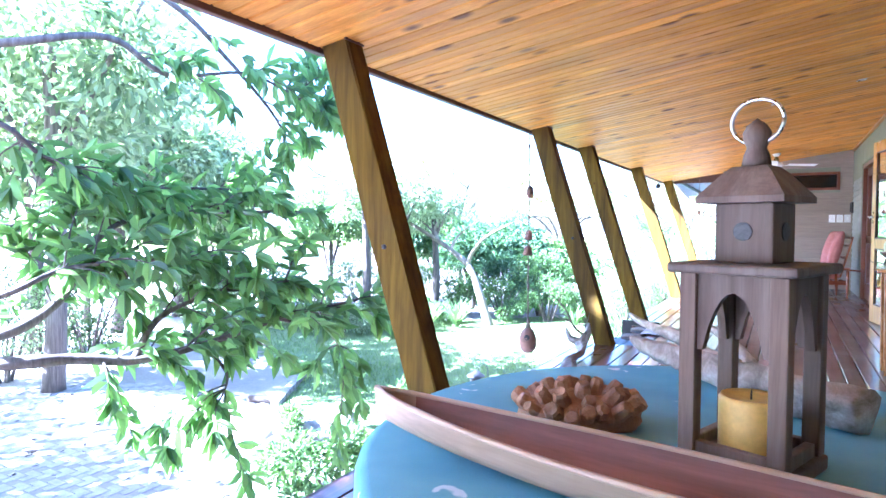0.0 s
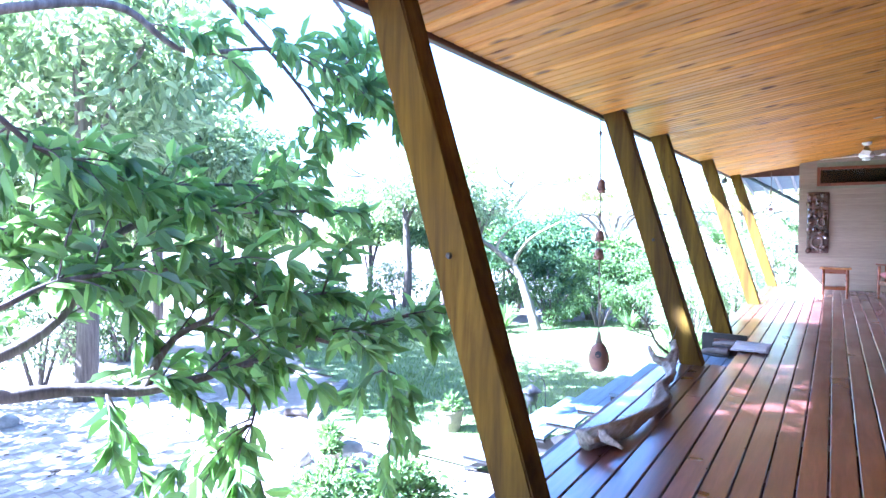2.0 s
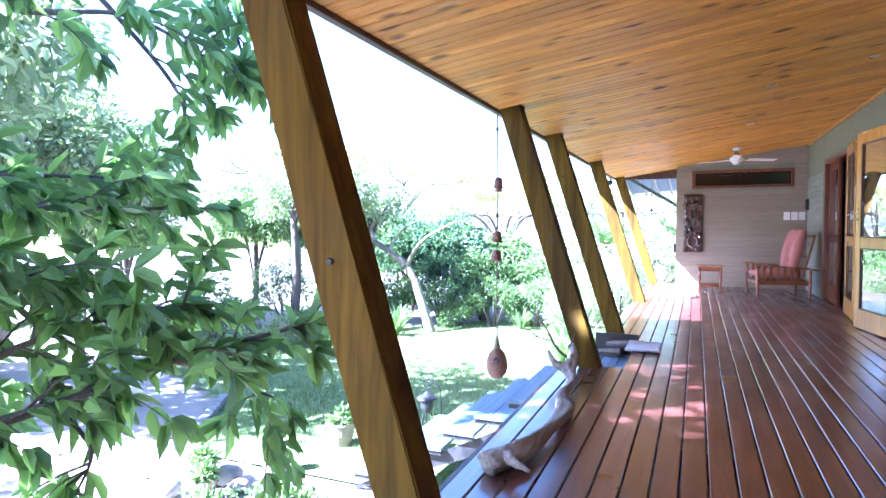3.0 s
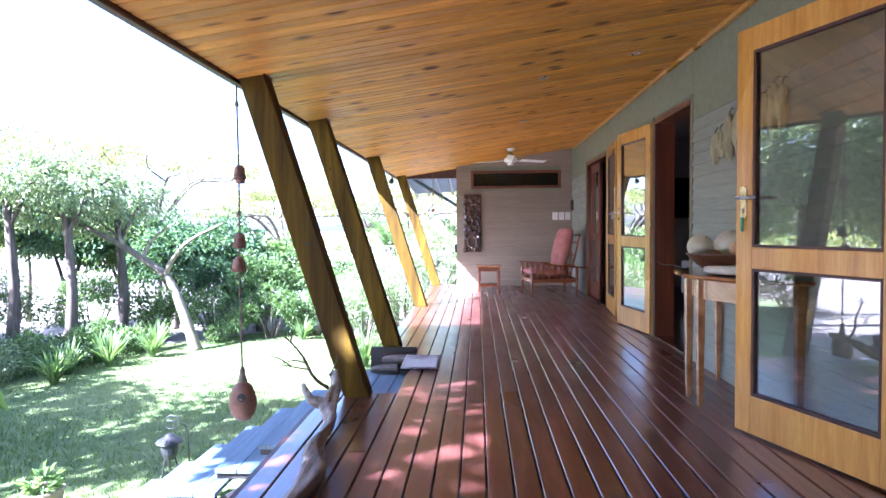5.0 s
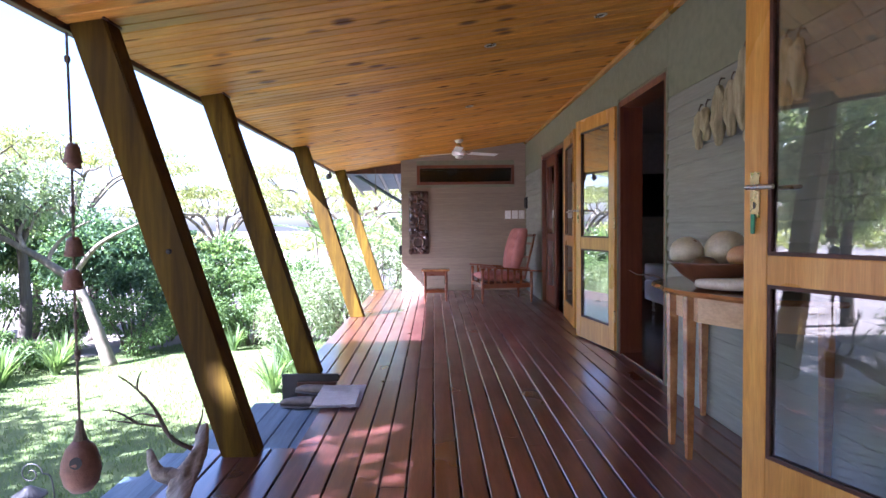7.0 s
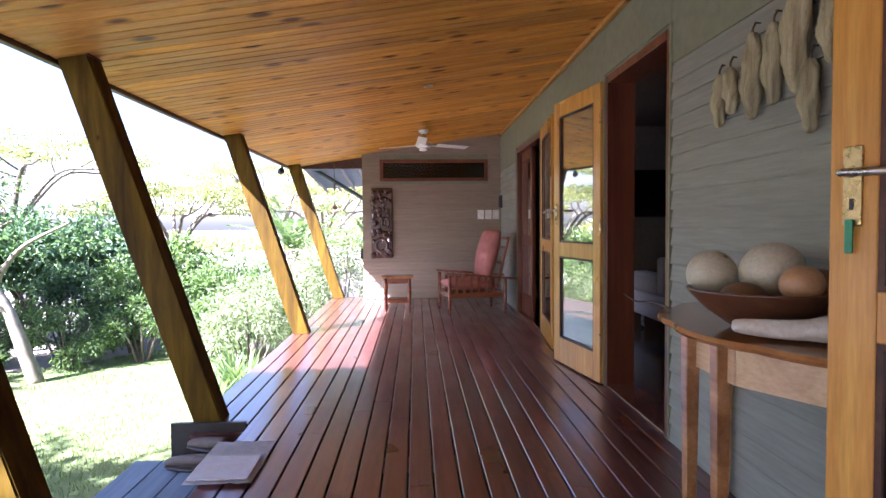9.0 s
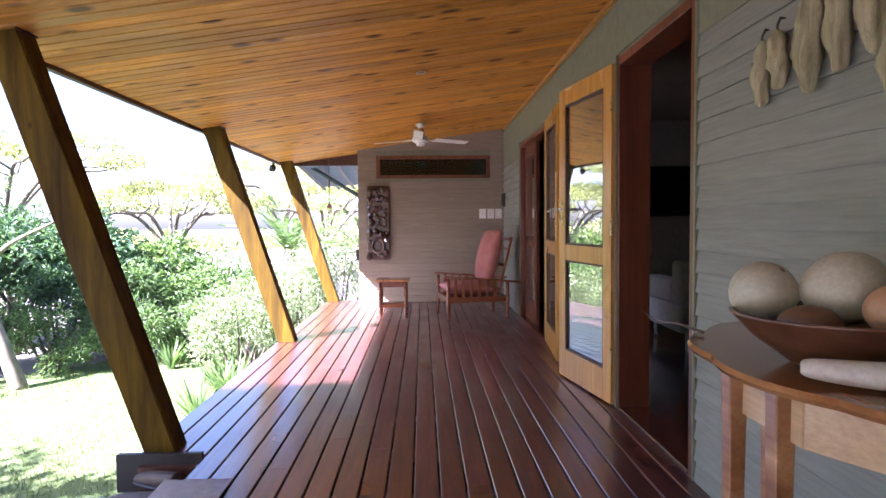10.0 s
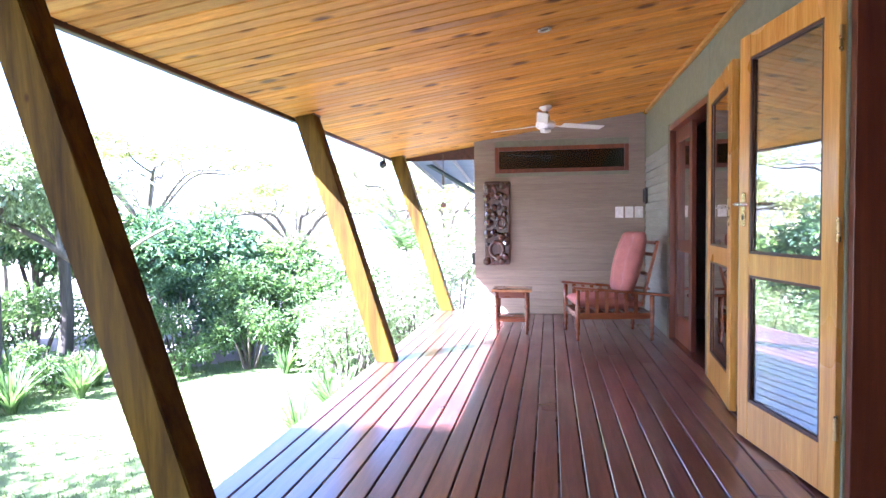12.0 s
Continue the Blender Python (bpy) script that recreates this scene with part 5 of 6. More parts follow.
# the leafy tree beside the veranda
rng, gen = random.Random(31), np.random.default_rng(31)
tree = thing("broadleaf_tree", pose(0, 0, 0), "broad-leaved green tree reaching over the paved court", "tree")
part("trunk", tubed([(-6.6, 1.3, GROUND), (-6.4, 1.35, -0.6), (-6.1, 1.4, 0.2), (-5.9, 1.5, 1.5), (-5.6, 1.9, 3.0), (-5.2, 2.6, 4.3)], lambda u: 0.16 * (1 - 0.65 * u), 12, 6, rough=0.08, rng=rng), BARK, tree, "", True)
BOUGHS = [
    ([(-6.2, 1.38, 0.0), (-5.0, 1.3, 0.2), (-3.53, 1.61, 0.33), (-3.28, 1.96, 0.32), (-3.13, 2.22, 0.28), (-2.92, 2.56, 0.34), (-2.63, 2.94, 0.48), (-2.25, 3.35, 0.6)], 0.05, 15),
    ([(-3.13, 2.22, 0.28), (-3.18, 2.43, 0.51), (-3.07, 2.79, 0.64), (-2.77, 3.2, 0.71)], 0.024, 12),
    ([(-6.0, 1.45, 0.6), (-4.6, 1.6, 0.35), (-3.83, 1.76, 0.43), (-3.76, 1.99, 0.52), (-3.79, 2.21, 0.7), (-3.73, 2.37, 1.02), (-3.65, 2.71, 1.19), (-3.43, 3.18, 1.21), (-2.95, 3.66, 1.22)], 0.045, 18),
    ([(-2.92, 2.56, 0.34), (-2.8, 2.64, 0.14), (-2.78, 2.55, -0.02)], 0.013, 5),
    ([(-2.63, 2.94, 0.48), (-2.42, 3.22, 0.34), (-2.32, 3.24, 0.12)], 0.012, 3),
    ([(-5.9, 1.5, 1.0), (-4.9, 1.7, 1.0), (-4.16, 1.89, 1.06), (-4.0, 2.29, 1.19), (-3.81, 2.82, 1.37), (-3.45, 3.3, 1.39)], 0.04, 12),
    ([(-5.8, 1.6, 2.2), (-4.6, 1.6, 2.2), (-3.64, 1.74, 2.14), (-3.46, 2.29, 2.3), (-3.4, 2.68, 2.14), (-3.19, 3.23, 2.24), (-3.0, 3.77, 2.03)], 0.035, 12),
    ([(-5.4, 2.2, 3.4), (-4.4, 2.5, 3.2), (-3.58, 2.81, 2.72), (-3.43, 3.2, 2.39), (-3.31, 3.65, 1.92), (-3.35, 3.68, 1.61)], 0.03, 5),
    ([(-5.3, 2.4, 3.9), (-4.2, 2.9, 3.5), (-3.32, 3.35, 2.93), (-3.1, 3.77, 2.56), (-3.12, 4.05, 2.09)], 0.03, 6),
    ([(-5.9, 1.5, 1.6), (-4.6, 1.5, 1.75), (-3.56, 1.65, 1.69), (-3.49, 1.9, 1.51), (-3.5, 2.14, 1.41)], 0.03, 8),
    ([(-5.0, 1.4, 0.25), (-4.0, 1.4, 0.6), (-3.29, 1.58, 0.73), (-3.29, 1.9, 0.85), (-3.21, 2.27, 0.88), (-3.03, 2.72, 0.89)], 0.026, 13),
]
twigs = []
for pts, r, count in BOUGHS:
    path = smooth_path(pts, 7)
    part("limb", tube(bmesh.new(), path, lambda u, r=r: r * (1 - 0.86 * u) + 0.002, 8, 0.06, rng=rng), BARK, tree, "", True)
    mine = twigs_from(rng, path[len(path) // 3:], int(count * 1.35), 0.42)
    if pts[0][2] < 1.1 and count > 11:
        mine += twigs_from(rng, path[len(path) // 6: len(path) * 3 // 4], 5, 0.5)
    twigs += mine + [path[-8:]]
for path in twigs:
    part("twig", tube(bmesh.new(), path, lambda u: 0.0055 * (1 - u) + 0.0018, 5), BARK, tree)
at, way = whorls(rng, gen, twigs, 0.075, 3, 0.75)
crown = new("crown", leaves("crown", at, way, 0.17, 0.06, LEAF, gen, 0.3))
crown.parent = tree
# high canopy over the roof edge, mostly unseen, placed to shade deck and posts
high = []
for k in range(78):
    a = Vector((-5.2 + rng.uniform(-0.3, 0.3), 2.6, 4.2))
    b = Vector((rng.uniform(-7.0, -4.1), rng.uniform(-2.5, 4.6), rng.uniform(4.6, 6.2)))
    # the last limbs are aimed to throw shade on the nearer posts
    if k > 63:
        b = Vector((rng.uniform(-6.6, -5.2), rng.uniform(2.4, 4.4), rng.uniform(4.8, 5.8)))
    elif k > 49:
        a = Vector((-5.6, 1.9, 3.0))
        b = Vector((rng.uniform(-6.0, -4.5), rng.uniform(-2.2, 1.0), rng.uniform(4.6, 5.6)))
    if b.x > -4.6 and b.z < 5.0:
        b.z += 0.6
    if abs(b.x + 0.88 * b.z + 0.75) < 0.7 and abs(b.y + 0.7 * b.z - 4.95) < 1.0:
        b.x -= 0.9
    path = smooth_path([a, a.lerp(b, 0.5) + Vector((0, 0, 0.35)), b], 8)
    part("upper_limb", tube(bmesh.new(), path, lambda u: 0.036 * (1 - u) + 0.005, 6), BARK, tree)
    high += twigs_from(rng, path, 24 if k > 49 else 11, 0.75, 0.0)
at, way = whorls(rng, gen, high, 0.1, 3, 0.8)
# leaves are dropped by where their shade lands, leaving dapples on the deck edge
at, way = np.array(at), np.array(way)
foot_x, foot_y = at[:, 0] + 0.88 * at[:, 2], at[:, 1] + 0.7 * at[:, 2]
thin = ((foot_x + 0.72) / 0.66) ** 2 + ((foot_y - 4.9) / 1.0) ** 2 < gen.uniform(0.6, 1.2, len(at))
keep = ~thin | (gen.uniform(0, 1, len(at)) < 0.05) | (np.sin(foot_x * 19 + 2 * np.sin(foot_y * 5)) + np.sin(foot_y * 15 + foot_x * 6) > 1.3)
keep &= foot_y < 8.35
keep &= ~((foot_x < -1.15) & (foot_y > 3.7) & (foot_y < 5.55)) | (gen.uniform(0, 1, len(at)) < 0.12)
at, way = at[keep], way[keep]
crown = new("shade_crown", leaves("shade_crown", at, way, 0.26, 0.115, LEAF, gen, 0.25))
crown.parent = tree


def shrub(name, centre, radii, count, length, width, material, label, seed, stems=5):
    rng, gen = random.Random(seed), np.random.default_rng(seed)
    root = thing(name, pose(centre[0], centre[1], GROUND), label, "shrub", "garden shrubs")
    h = centre[2] - GROUND
    for k in range(stems):
        a = 2 * math.pi * k / stems
        part("stem", tube(bmesh.new(), smooth_path([(0.08 * math.cos(a), 0.08 * math.sin(a), 0.0), (radii[0] * 0.3 * math.cos(a), radii[1] * 0.3 * math.sin(a), h * 0.7), (radii[0] * 0.6 * math.cos(a), radii[1] * 0.6 * math.sin(a), h + radii[2] * 0.4)], 4), lambda u: 0.03 * (1 - u) + 0.005, 6), BARK, root)
    at, way = [], []
    lumps = max(4, int(count / 260))
    for k in range(lumps):
        d = Vector((rng.gauss(0, 1), rng.gauss(0, 1), rng.gauss(0.2, 0.8))).normalized()
        s = rng.uniform(0.35, 0.55)
        a, w = ball_points(gen, count // lumps, (d.x * radii[0] * 0.62, d.y * radii[1] * 0.62, h + d.z * radii[2] * 0.62), [r * s for r in radii], 0.25)
        at.append(a)
        way.append(w + (0, 0, -0.15) + gen.normal(0, 0.45, w.shape))
    at, way = np.concatenate(at), np.concatenate(way)
    ok = at[:, 2] > 0.02
    crown = new("crown", leaves("crown", at[ok], way[ok], length, width, material, gen, 0.2))
    crown.parent = root
    return root


def strap(x, y, blades, length, seed, z=GROUND):
    gen = np.random.default_rng(seed)
    verts, faces = [], []
    for k in range(blades):
        a, out, l = gen.uniform(0, 6.283), gen.uniform(0.15, 0.8), length * gen.uniform(0.6, 1.1)
        d = np.array([math.cos(a), math.sin(a), 0.0])
        s = np.array([-math.sin(a), math.cos(a), 0.0])
        n = len(verts)
        for i in range(6):
            u = i / 5
            p = d * (0.04 + out * l * u**1.5) + np.array([0, 0, l * (u - 0.45 * out * u**2.4)])
            w = 0.02 * (1 - u**2) + 0.002
            verts += [tuple(p - s * w), tuple(p + s * w)]
        faces += [[n + 2 * i, n + 2 * i + 1, n + 2 * i + 3, n + 2 * i + 2] for i in range(5)]
    ob = new("strap_leaf_plant", mesh_from("strap_leaf_plant", verts, faces, LEAF_SUN))
    ob.matrix_basis = pose(x, y, z)
    tagged(ob, "clump of arching green strap leaves beside the lawn", "plant", "strap-leaved plants")


# shrub border round the lawn
for i, (x, y, z, rx, ry, rz, n, l, w, mat, label) in enumerate((
    (-3.2, 4.05, -1.05, 0.75, 0.6, 0.42, 2600, 0.07, 0.035, LEAF_SUN, "low bright green leafy shrub below the deck"),
    (-2.55, 3.2, -1.1, 0.5, 0.6, 0.4, 1500, 0.07, 0.035, LEAF_SUN, "low bright green leafy shrub below the deck"),
    (-1.95, 14.6, -0.15, 0.85, 0.95, 1.15, 7000, 0.07, 0.024, LEAF_PALE, "silvery green shrub growing at the deck end"),
    (-2.65, 13.5, -0.5, 0.75, 0.9, 0.95, 4600, 0.07, 0.022, LEAF_PALE, "silvery green shrub growing beside the deck"),
    (-1.5, 16.2, 0.1, 1.3, 1.0, 1.3, 6000, 0.08, 0.03, LEAF_PALE, "tall silvery green shrub behind the deck"),
    (-3.5, 16.4, -0.3, 1.1, 0.9, 1.05, 4200, 0.09, 0.035, LEAF_SUN, "rounded green shrub in the garden border"),
    (-4.6, 16.6, -0.5, 0.9, 0.8, 0.9, 3400, 0.1, 0.04, LEAF_SUN, "rounded green shrub in the garden border"),
    (-5.6, 16.0, -0.35, 0.9, 0.8, 1.0, 4000, 0.1, 0.045, LEAF_SUN, "dense green shrub in the garden border"),
    (-6.6, 15.6, -0.4, 0.9, 0.8, 1.0, 3600, 0.1, 0.045, LEAF_DARK, "dense dark green shrub in the garden border"),
    (-7.6, 15.0, -0.5, 1.0, 0.8, 0.9, 3400, 0.09, 0.035, LEAF_SUN, "low green shrub in the garden border"),
    (-8.8, 14.4, -0.6, 1.1, 0.8, 0.85, 3400, 0.09, 0.03, LEAF_SUN, "low green shrub in the garden border"),
    (-10.2, 13.6, -0.55, 1.2, 0.9, 0.9, 3400, 0.09, 0.03, LEAF_SUN, "low green shrub in the garden border"),
    (-11.6, 12.4, -0.7, 1.2, 1.0, 0.8, 2600, 0.1, 0.035, LEAF_SUN, "green shrub in the garden border"),
    (-13.2, 10.8, -0.6, 1.3, 1.2, 0.9, 2600, 0.1, 0.035, LEAF_PALE, "pale green shrub in the garden border"),
    (-9.9, 3.3, -0.5, 1.0, 0.9, 0.95, 2600, 0.09, 0.035, LEAF_PALE, "pale green shrub beside the paved court"),
    (-10.4, 4.8, -0.3, 1.1, 1.0, 1.15, 2800, 0.09, 0.035, LEAF_PALE, "tall pale green shrub beside the paved court"),
    (-11.2, 6.6, -0.4, 1.1, 1.0, 1.05, 2600, 0.09, 0.035, LEAF_SUN, "green shrub beside the paved court"),
    (-2.9, 15.2, -0.85, 0.8, 0.6, 0.6, 2400, 0.07, 0.03, LEAF_SUN, "low green shrub at the lawn edge"),
    (-4.0, 15.3, -0.8, 0.85, 0.6, 0.65, 2600, 0.08, 0.035, LEAF_SUN, "low green shrub at the lawn edge"),
    (-5.0, 15.0, -0.75, 0.8, 0.6, 0.7, 2600, 0.08, 0.035, LEAF_SUN, "low green shrub at the lawn edge"),
    (-6.1, 14.5, -0.8, 0.8, 0.6, 0.65, 2400, 0.08, 0.03, LEAF_SUN, "low green shrub at the lawn edge"),
    (-7.5, 13.4, -0.95, 0.7, 0.6, 0.5, 2000, 0.08, 0.03, LEAF_SUN, "low green shrub at the lawn edge"),
    (-8.0, 12.0, -1.0, 0.8, 0.8, 0.5, 2200, 0.08, 0.03, LEAF_SUN, "low green shrub at the lawn edge"),
    (-8.6, 10.9, -1.0, 0.9, 0.8, 0.5, 2200, 0.08, 0.03, LEAF_PALE, "pale green low shrub at the lawn edge"),
    (-10.2, 11.2, -0.9, 1.1, 0.9, 0.6, 2200, 0.09, 0.03, LEAF_SUN, "low green shrub at the lawn edge"),
)):
    shrub("garden_shrub", (x, y, z), (rx, ry, rz), n, l, w, mat, label, 100 + i)
for i, (x, y, b, l) in enumerate(((-2.35, 12.2, 60, 0.95), (-2.75, 12.9, 50, 0.8), (-3.2, 14.4, 70, 0.8), (-7.6, 13.9, 90, 0.7), (-8.4, 13.5, 90, 0.7), (-9.2, 12.9, 80, 0.7), (-6.9, 13.6, 90, 0.75), (-4.2, 14.7, 60, 0.6), (-7.1, 10.9, 90, 0.7), (-7.3, 11.5, 90, 0.7), (-6.95, 12.1, 90, 0.75), (-7.4, 12.5, 90, 0.75), (-6.6, 12.9, 90, 0.7), (-3.3, 14.7, 70, 0.65), (-2.6, 11.6, 60, 0.75))):
    strap(x, y, b, l, 300 + i)


def garden_tree(x, y, label, trunk, limbs, crowns, material, bark, seed, leaf=(0.12, 0.05)):
    """trunk: (points, radius); limbs: list of (points, radius); crowns: list of (centre, radii, count)."""
    rng, gen = random.Random(seed), np.random.default_rng(seed)
    root = thing("garden_tree", pose(x, y, GROUND), label, "tree", "garden trees")
    pts, r = trunk
    part("trunk", tubed(pts, lambda u: 0.85 * r * (1 - 0.5 * u), 10, 6, rough=0.08, rng=rng), bark, root, "", True)
    for pts, r in limbs:
        part("limb", tubed(pts, lambda u, r=r: 0.8 * r * (1 - 0.75 * u) + 0.005, 8, 5, rough=0.08, rng=rng), bark, root, "", True)
    at, way = [], []
    for c, radii, n in crowns:
        a, w = ball_points(gen, n, c, radii, 0.3)
        at.append(a)
        way.append(w + gen.normal(0, 0.6, w.shape) + (0, 0, -0.2))
    if at:
        crown = new("crown", leaves("crown", np.concatenate(at), np.concatenate(way), leaf[0], leaf[1], material, gen, 0.25))
        crown.parent = root
    return root


G0 = -GROUND
# pale forked tree on the lawn
garden_tree(-6.05, 13.6, "pale-barked forked tree with bare spreading limbs on the lawn", ([(0, 0, 0), (-0.2, 0, 0.6), (-0.45, 0.05, 1.2), (-0.68, 0.1, 1.6)], 0.15),
    [([(-0.66, 0.1, 1.55), (-1.3, 0.2, 1.95), (-2.0, 0.2, 2.35), (-2.8, 0.1, 2.75), (-3.4, 0, 2.9)], 0.10), ([(-0.66, 0.1, 1.55), (-0.5, 0.05, 1.85), (-0.1, 0, 2.25), (0.6, 0, 2.6)], 0.07),
     ([(-1.2, 0.2, 1.9), (-1.1, 0.3, 2.2), (-0.75, 0.3, 2.5), (-0.45, 0.3, 2.65)], 0.05), ([(-1.6, 0.2, 2.15), (-1.75, 0.3, 2.45), (-1.6, 0.4, 2.75), (-1.2, 0.5, 2.9)], 0.05),
     ([(-1.65, 0.25, 2.25), (-2.1, 0.3, 2.6), (-2.6, 0.3, 2.85)], 0.04), ([(-1.55, 0.3, 2.5), (-1.5, 0.3, 2.8), (-1.65, 0.3, 2.95)], 0.03)], [], LEAF_THORN, PALE_BARK, 51)
# dark bushy trees behind it
for i, (x, y, c, r, n, mat) in enumerate(((-6.9, 17.0, (0, 0, 2.0), (1.4, 1.1, 1.0), 6200, LEAF_DARK), (-5.4, 17.6, (0, 0, 1.6), (1.2, 1.0, 0.8), 4200, LEAF_SUN), (-7.9, 16.3, (0, 0, 1.9), (1.1, 1.0, 0.9), 4600, LEAF_DARK), (-9.4, 16.6, (0, 0, 2.3), (1.2, 1.1, 1.1), 5200, LEAF_SUN), (-8.6, 17.4, (0, 0, 2.1), (1.4, 1.2, 1.0), 5200, LEAF_DARK), (-10.6, 16.2, (0, 0, 2.6), (1.5, 1.3, 1.1), 5200, LEAF_DARK),
                                          (-12.4, 15.0, (0, 0, 3.0), (1.6, 1.5, 1.2), 4600, LEAF_SUN), (-14.8, 12.6, (0, 0, 2.9), (1.9, 1.6, 1.3), 4600, LEAF_SUN), (-15.5, 9.0, (0, 0, 3.1), (2.0, 1.8, 1.6), 4600, LEAF_PALE),
                                          (-13.5, 5.2, (0, 0, 3.4), (1.6, 1.5, 1.8), 4200, LEAF_SUN), (-11.5, 3.6, (0, 0, 4.2), (1.6, 1.2, 1.9), 4200, LEAF_SUN))):
    garden_tree(x, y, "dense dark green tree at the back of the garden" if mat is LEAF_DARK else "leafy light green tree at the back of the garden", ([(0, 0, 0), (0.1, 0, 0.8), (0, 0.1, c[2])], 0.13),
        [([(0.02, 0, 0.9), (0.6, 0.1, c[2] - 0.3), (0.9, 0.2, c[2] + 0.2)], 0.06), ([(0.05, 0, 0.7), (-0.5, 0.1, c[2] - 0.4), (-0.9, -0.1, c[2])], 0.06)],
        [(c, r, n // 2), ((c[0] + 0.7, c[1], c[2] - 0.35), (r[0] * 0.6, r[1] * 0.6, r[2] * 0.6), n // 4), ((c[0] - 0.8, c[1], c[2] - 0.2), (r[0] * 0.6, r[1] * 0.6, r[2] * 0.6), n // 4)], mat, BARK, 60 + i, (0.15, 0.065))
for i, (x, y, h) in enumerate(((-8.5, 13.2, 2.9), (-8.0, 14.1, 2.7), (-9.3, 12.7, 3.1))):
    garden_tree(x, y, "tall rough-barked tree trunk under a thin crown", ([(0, 0, 0), (0.1, 0.05, h * 0.4), (0.05, 0, h)], 0.16), [([(0.05, 0, h * 0.8), (0.5, 0.1, h + 0.3), (1.1, 0.2, h + 0.7)], 0.06)],
        [((0.2, 0, h + 0.5), (1.3, 1.2, 0.8), 2600), ((-0.5, 0.3, h), (0.9, 0.9, 0.6), 1200)], LEAF_PALE, BARK, 80 + i, (0.1, 0.04))

# the three at negative y are unseen, added to cut skylight on the posts
for i, (x, y, h, s) in enumerate(((-9.2, 4.9, 5.2, 2.3), (-12.0, 6.0, 5.0, 2.4), (-8.0, -3.0, 4.2, 2.8), (-6.5, -7.5, 4.0, 2.6), (-11.0, -1.0, 4.4, 2.8), (-13.2, 8.4, 4.4, 2.4), (-14.2, 10.8, 4.2, 2.3))):
    garden_tree(x, y, "tall leafy tree shading the garden court", ([(0, 0, 0), (0.1, 0.05, h * 0.4), (0.05, 0, h)], 0.2), [([(0.05, 0, h * 0.6), (0.8, 0.2, h * 0.85), (1.7, 0.4, h + 0.4)], 0.08), ([(0.05, 0, h * 0.55), (-0.8, -0.3, h * 0.85), (-1.6, -0.5, h + 0.3)], 0.08)],
        [((0, 0, h - 1.3), (s * 0.9, s * 0.9, 0.9), 900 if i < 2 or i > 4 else 300), ((0, 0, h + 0.4), (s, s, 1.5), 1900 if i < 2 else 4000), ((s * 0.6, 0.5, h - 0.4), (s * 0.6, s * 0.6, 0.9), 900 if i < 2 else 1700), ((-s * 0.6, -0.5, h - 0.2), (s * 0.6, s * 0.6, 0.9), 900 if i < 2 else 1700)], LEAF_PALE if i < 2 or i > 4 else LEAF_SUN, BARK, 180 + i, (0.2, 0.09))


def thorn_tree(x, y, h, spread, seed):
    """A flat-topped thorn tree: thin arching limbs under a sparse canopy."""
    rng = random.Random(seed)
    limbs, crowns = [], []
    for k in range(7):
        a = 2 * math.pi * k / 7 + rng.uniform(-0.3, 0.3)
        e = (spread * math.cos(a), spread * math.sin(a), h + rng.uniform(-0.15, 0.35))
        limbs.append(([(0, 0, h * 0.62), (e[0] * 0.4, e[1] * 0.4, h * 0.95), (e[0] * 0.75, e[1] * 0.75, h * 0.98), e], 0.06))
        b = (e[0] * 0.6 + rng.uniform(-0.7, 0.7), e[1] * 0.6 + rng.uniform(-0.7, 0.7), h + 0.5)
        limbs.append(([(e[0] * 0.4, e[1] * 0.4, h * 0.95), (b[0] * 0.8, b[1] * 0.8, h + 0.15), b], 0.03))
        crowns += [((e[0], e[1], e[2] + 0.15), (0.9, 0.9, 0.2), 420), ((b[0], b[1], b[2] + 0.1), (0.9, 0.9, 0.18), 340)]
    garden_tree(x, y, "flat-topped thorn tree with thin arching branches", ([(0, 0, 0), (0.1, 0, h * 0.3), (0, 0, h * 0.64)], 0.1), limbs, crowns, LEAF_THORN, PALE_BARK, seed, (0.1, 0.04))


thorn_tree(-6.3, 20.0, 2.9, 2.0, 91)
thorn_tree(-2.6, 21.5, 3.0, 2.0, 93)
thorn_tree(-9.6, 18.6, 4.0, 2.6, 94)
thorn_tree(-4.4, 24.0, 3.8, 2.4, 95)
thorn_tree(-12.6, 17.4, 4.3, 2.6, 96)


def cycad(x, y, h, seed):
    gen = np.random.default_rng(seed)
    root = thing("cycad", pose(x, y, GROUND), "green cycad with long arching feathered fronds", "cycad", "cycads")
    part("trunk", lathed([(0.0, 0), (0.2, 0), (0.22, h * 0.5), (0.17, h), (0.0, h + 0.05)], 14), BARK, root)
    for k in range(24):
        a, rise, l = 2.4 * k, gen.uniform(0.25, 1.25), gen.uniform(1.3, 1.9)
        d = np.array([math.cos(a), math.sin(a), 0])
        us = np.linspace(0.08, 1, 34)
        spine = np.array([d * l * u * math.cos(rise) + np.array([0, 0, h + l * (u * math.sin(rise) - 0.32 * u * u)]) for u in us])
        s = np.array([-d[1], d[0], 0])
        at = np.repeat(spine, 2, 0)
        tang = np.repeat(np.gradient(spine, axis=0), 2, 0)
        way = unit(tang) * 0.5 + np.tile([s, -s], (34, 1)) + (0, 0, 0.25)
        ob = new("frond", leaves("frond", at, way, 0.2, 0.02, LEAF_SUN, gen, 0.05))
        ob.parent = root
    return root


cycad(-2.5, 16.6, 1.95, 7)
cycad(-0.9, 17.6, 1.8, 8)

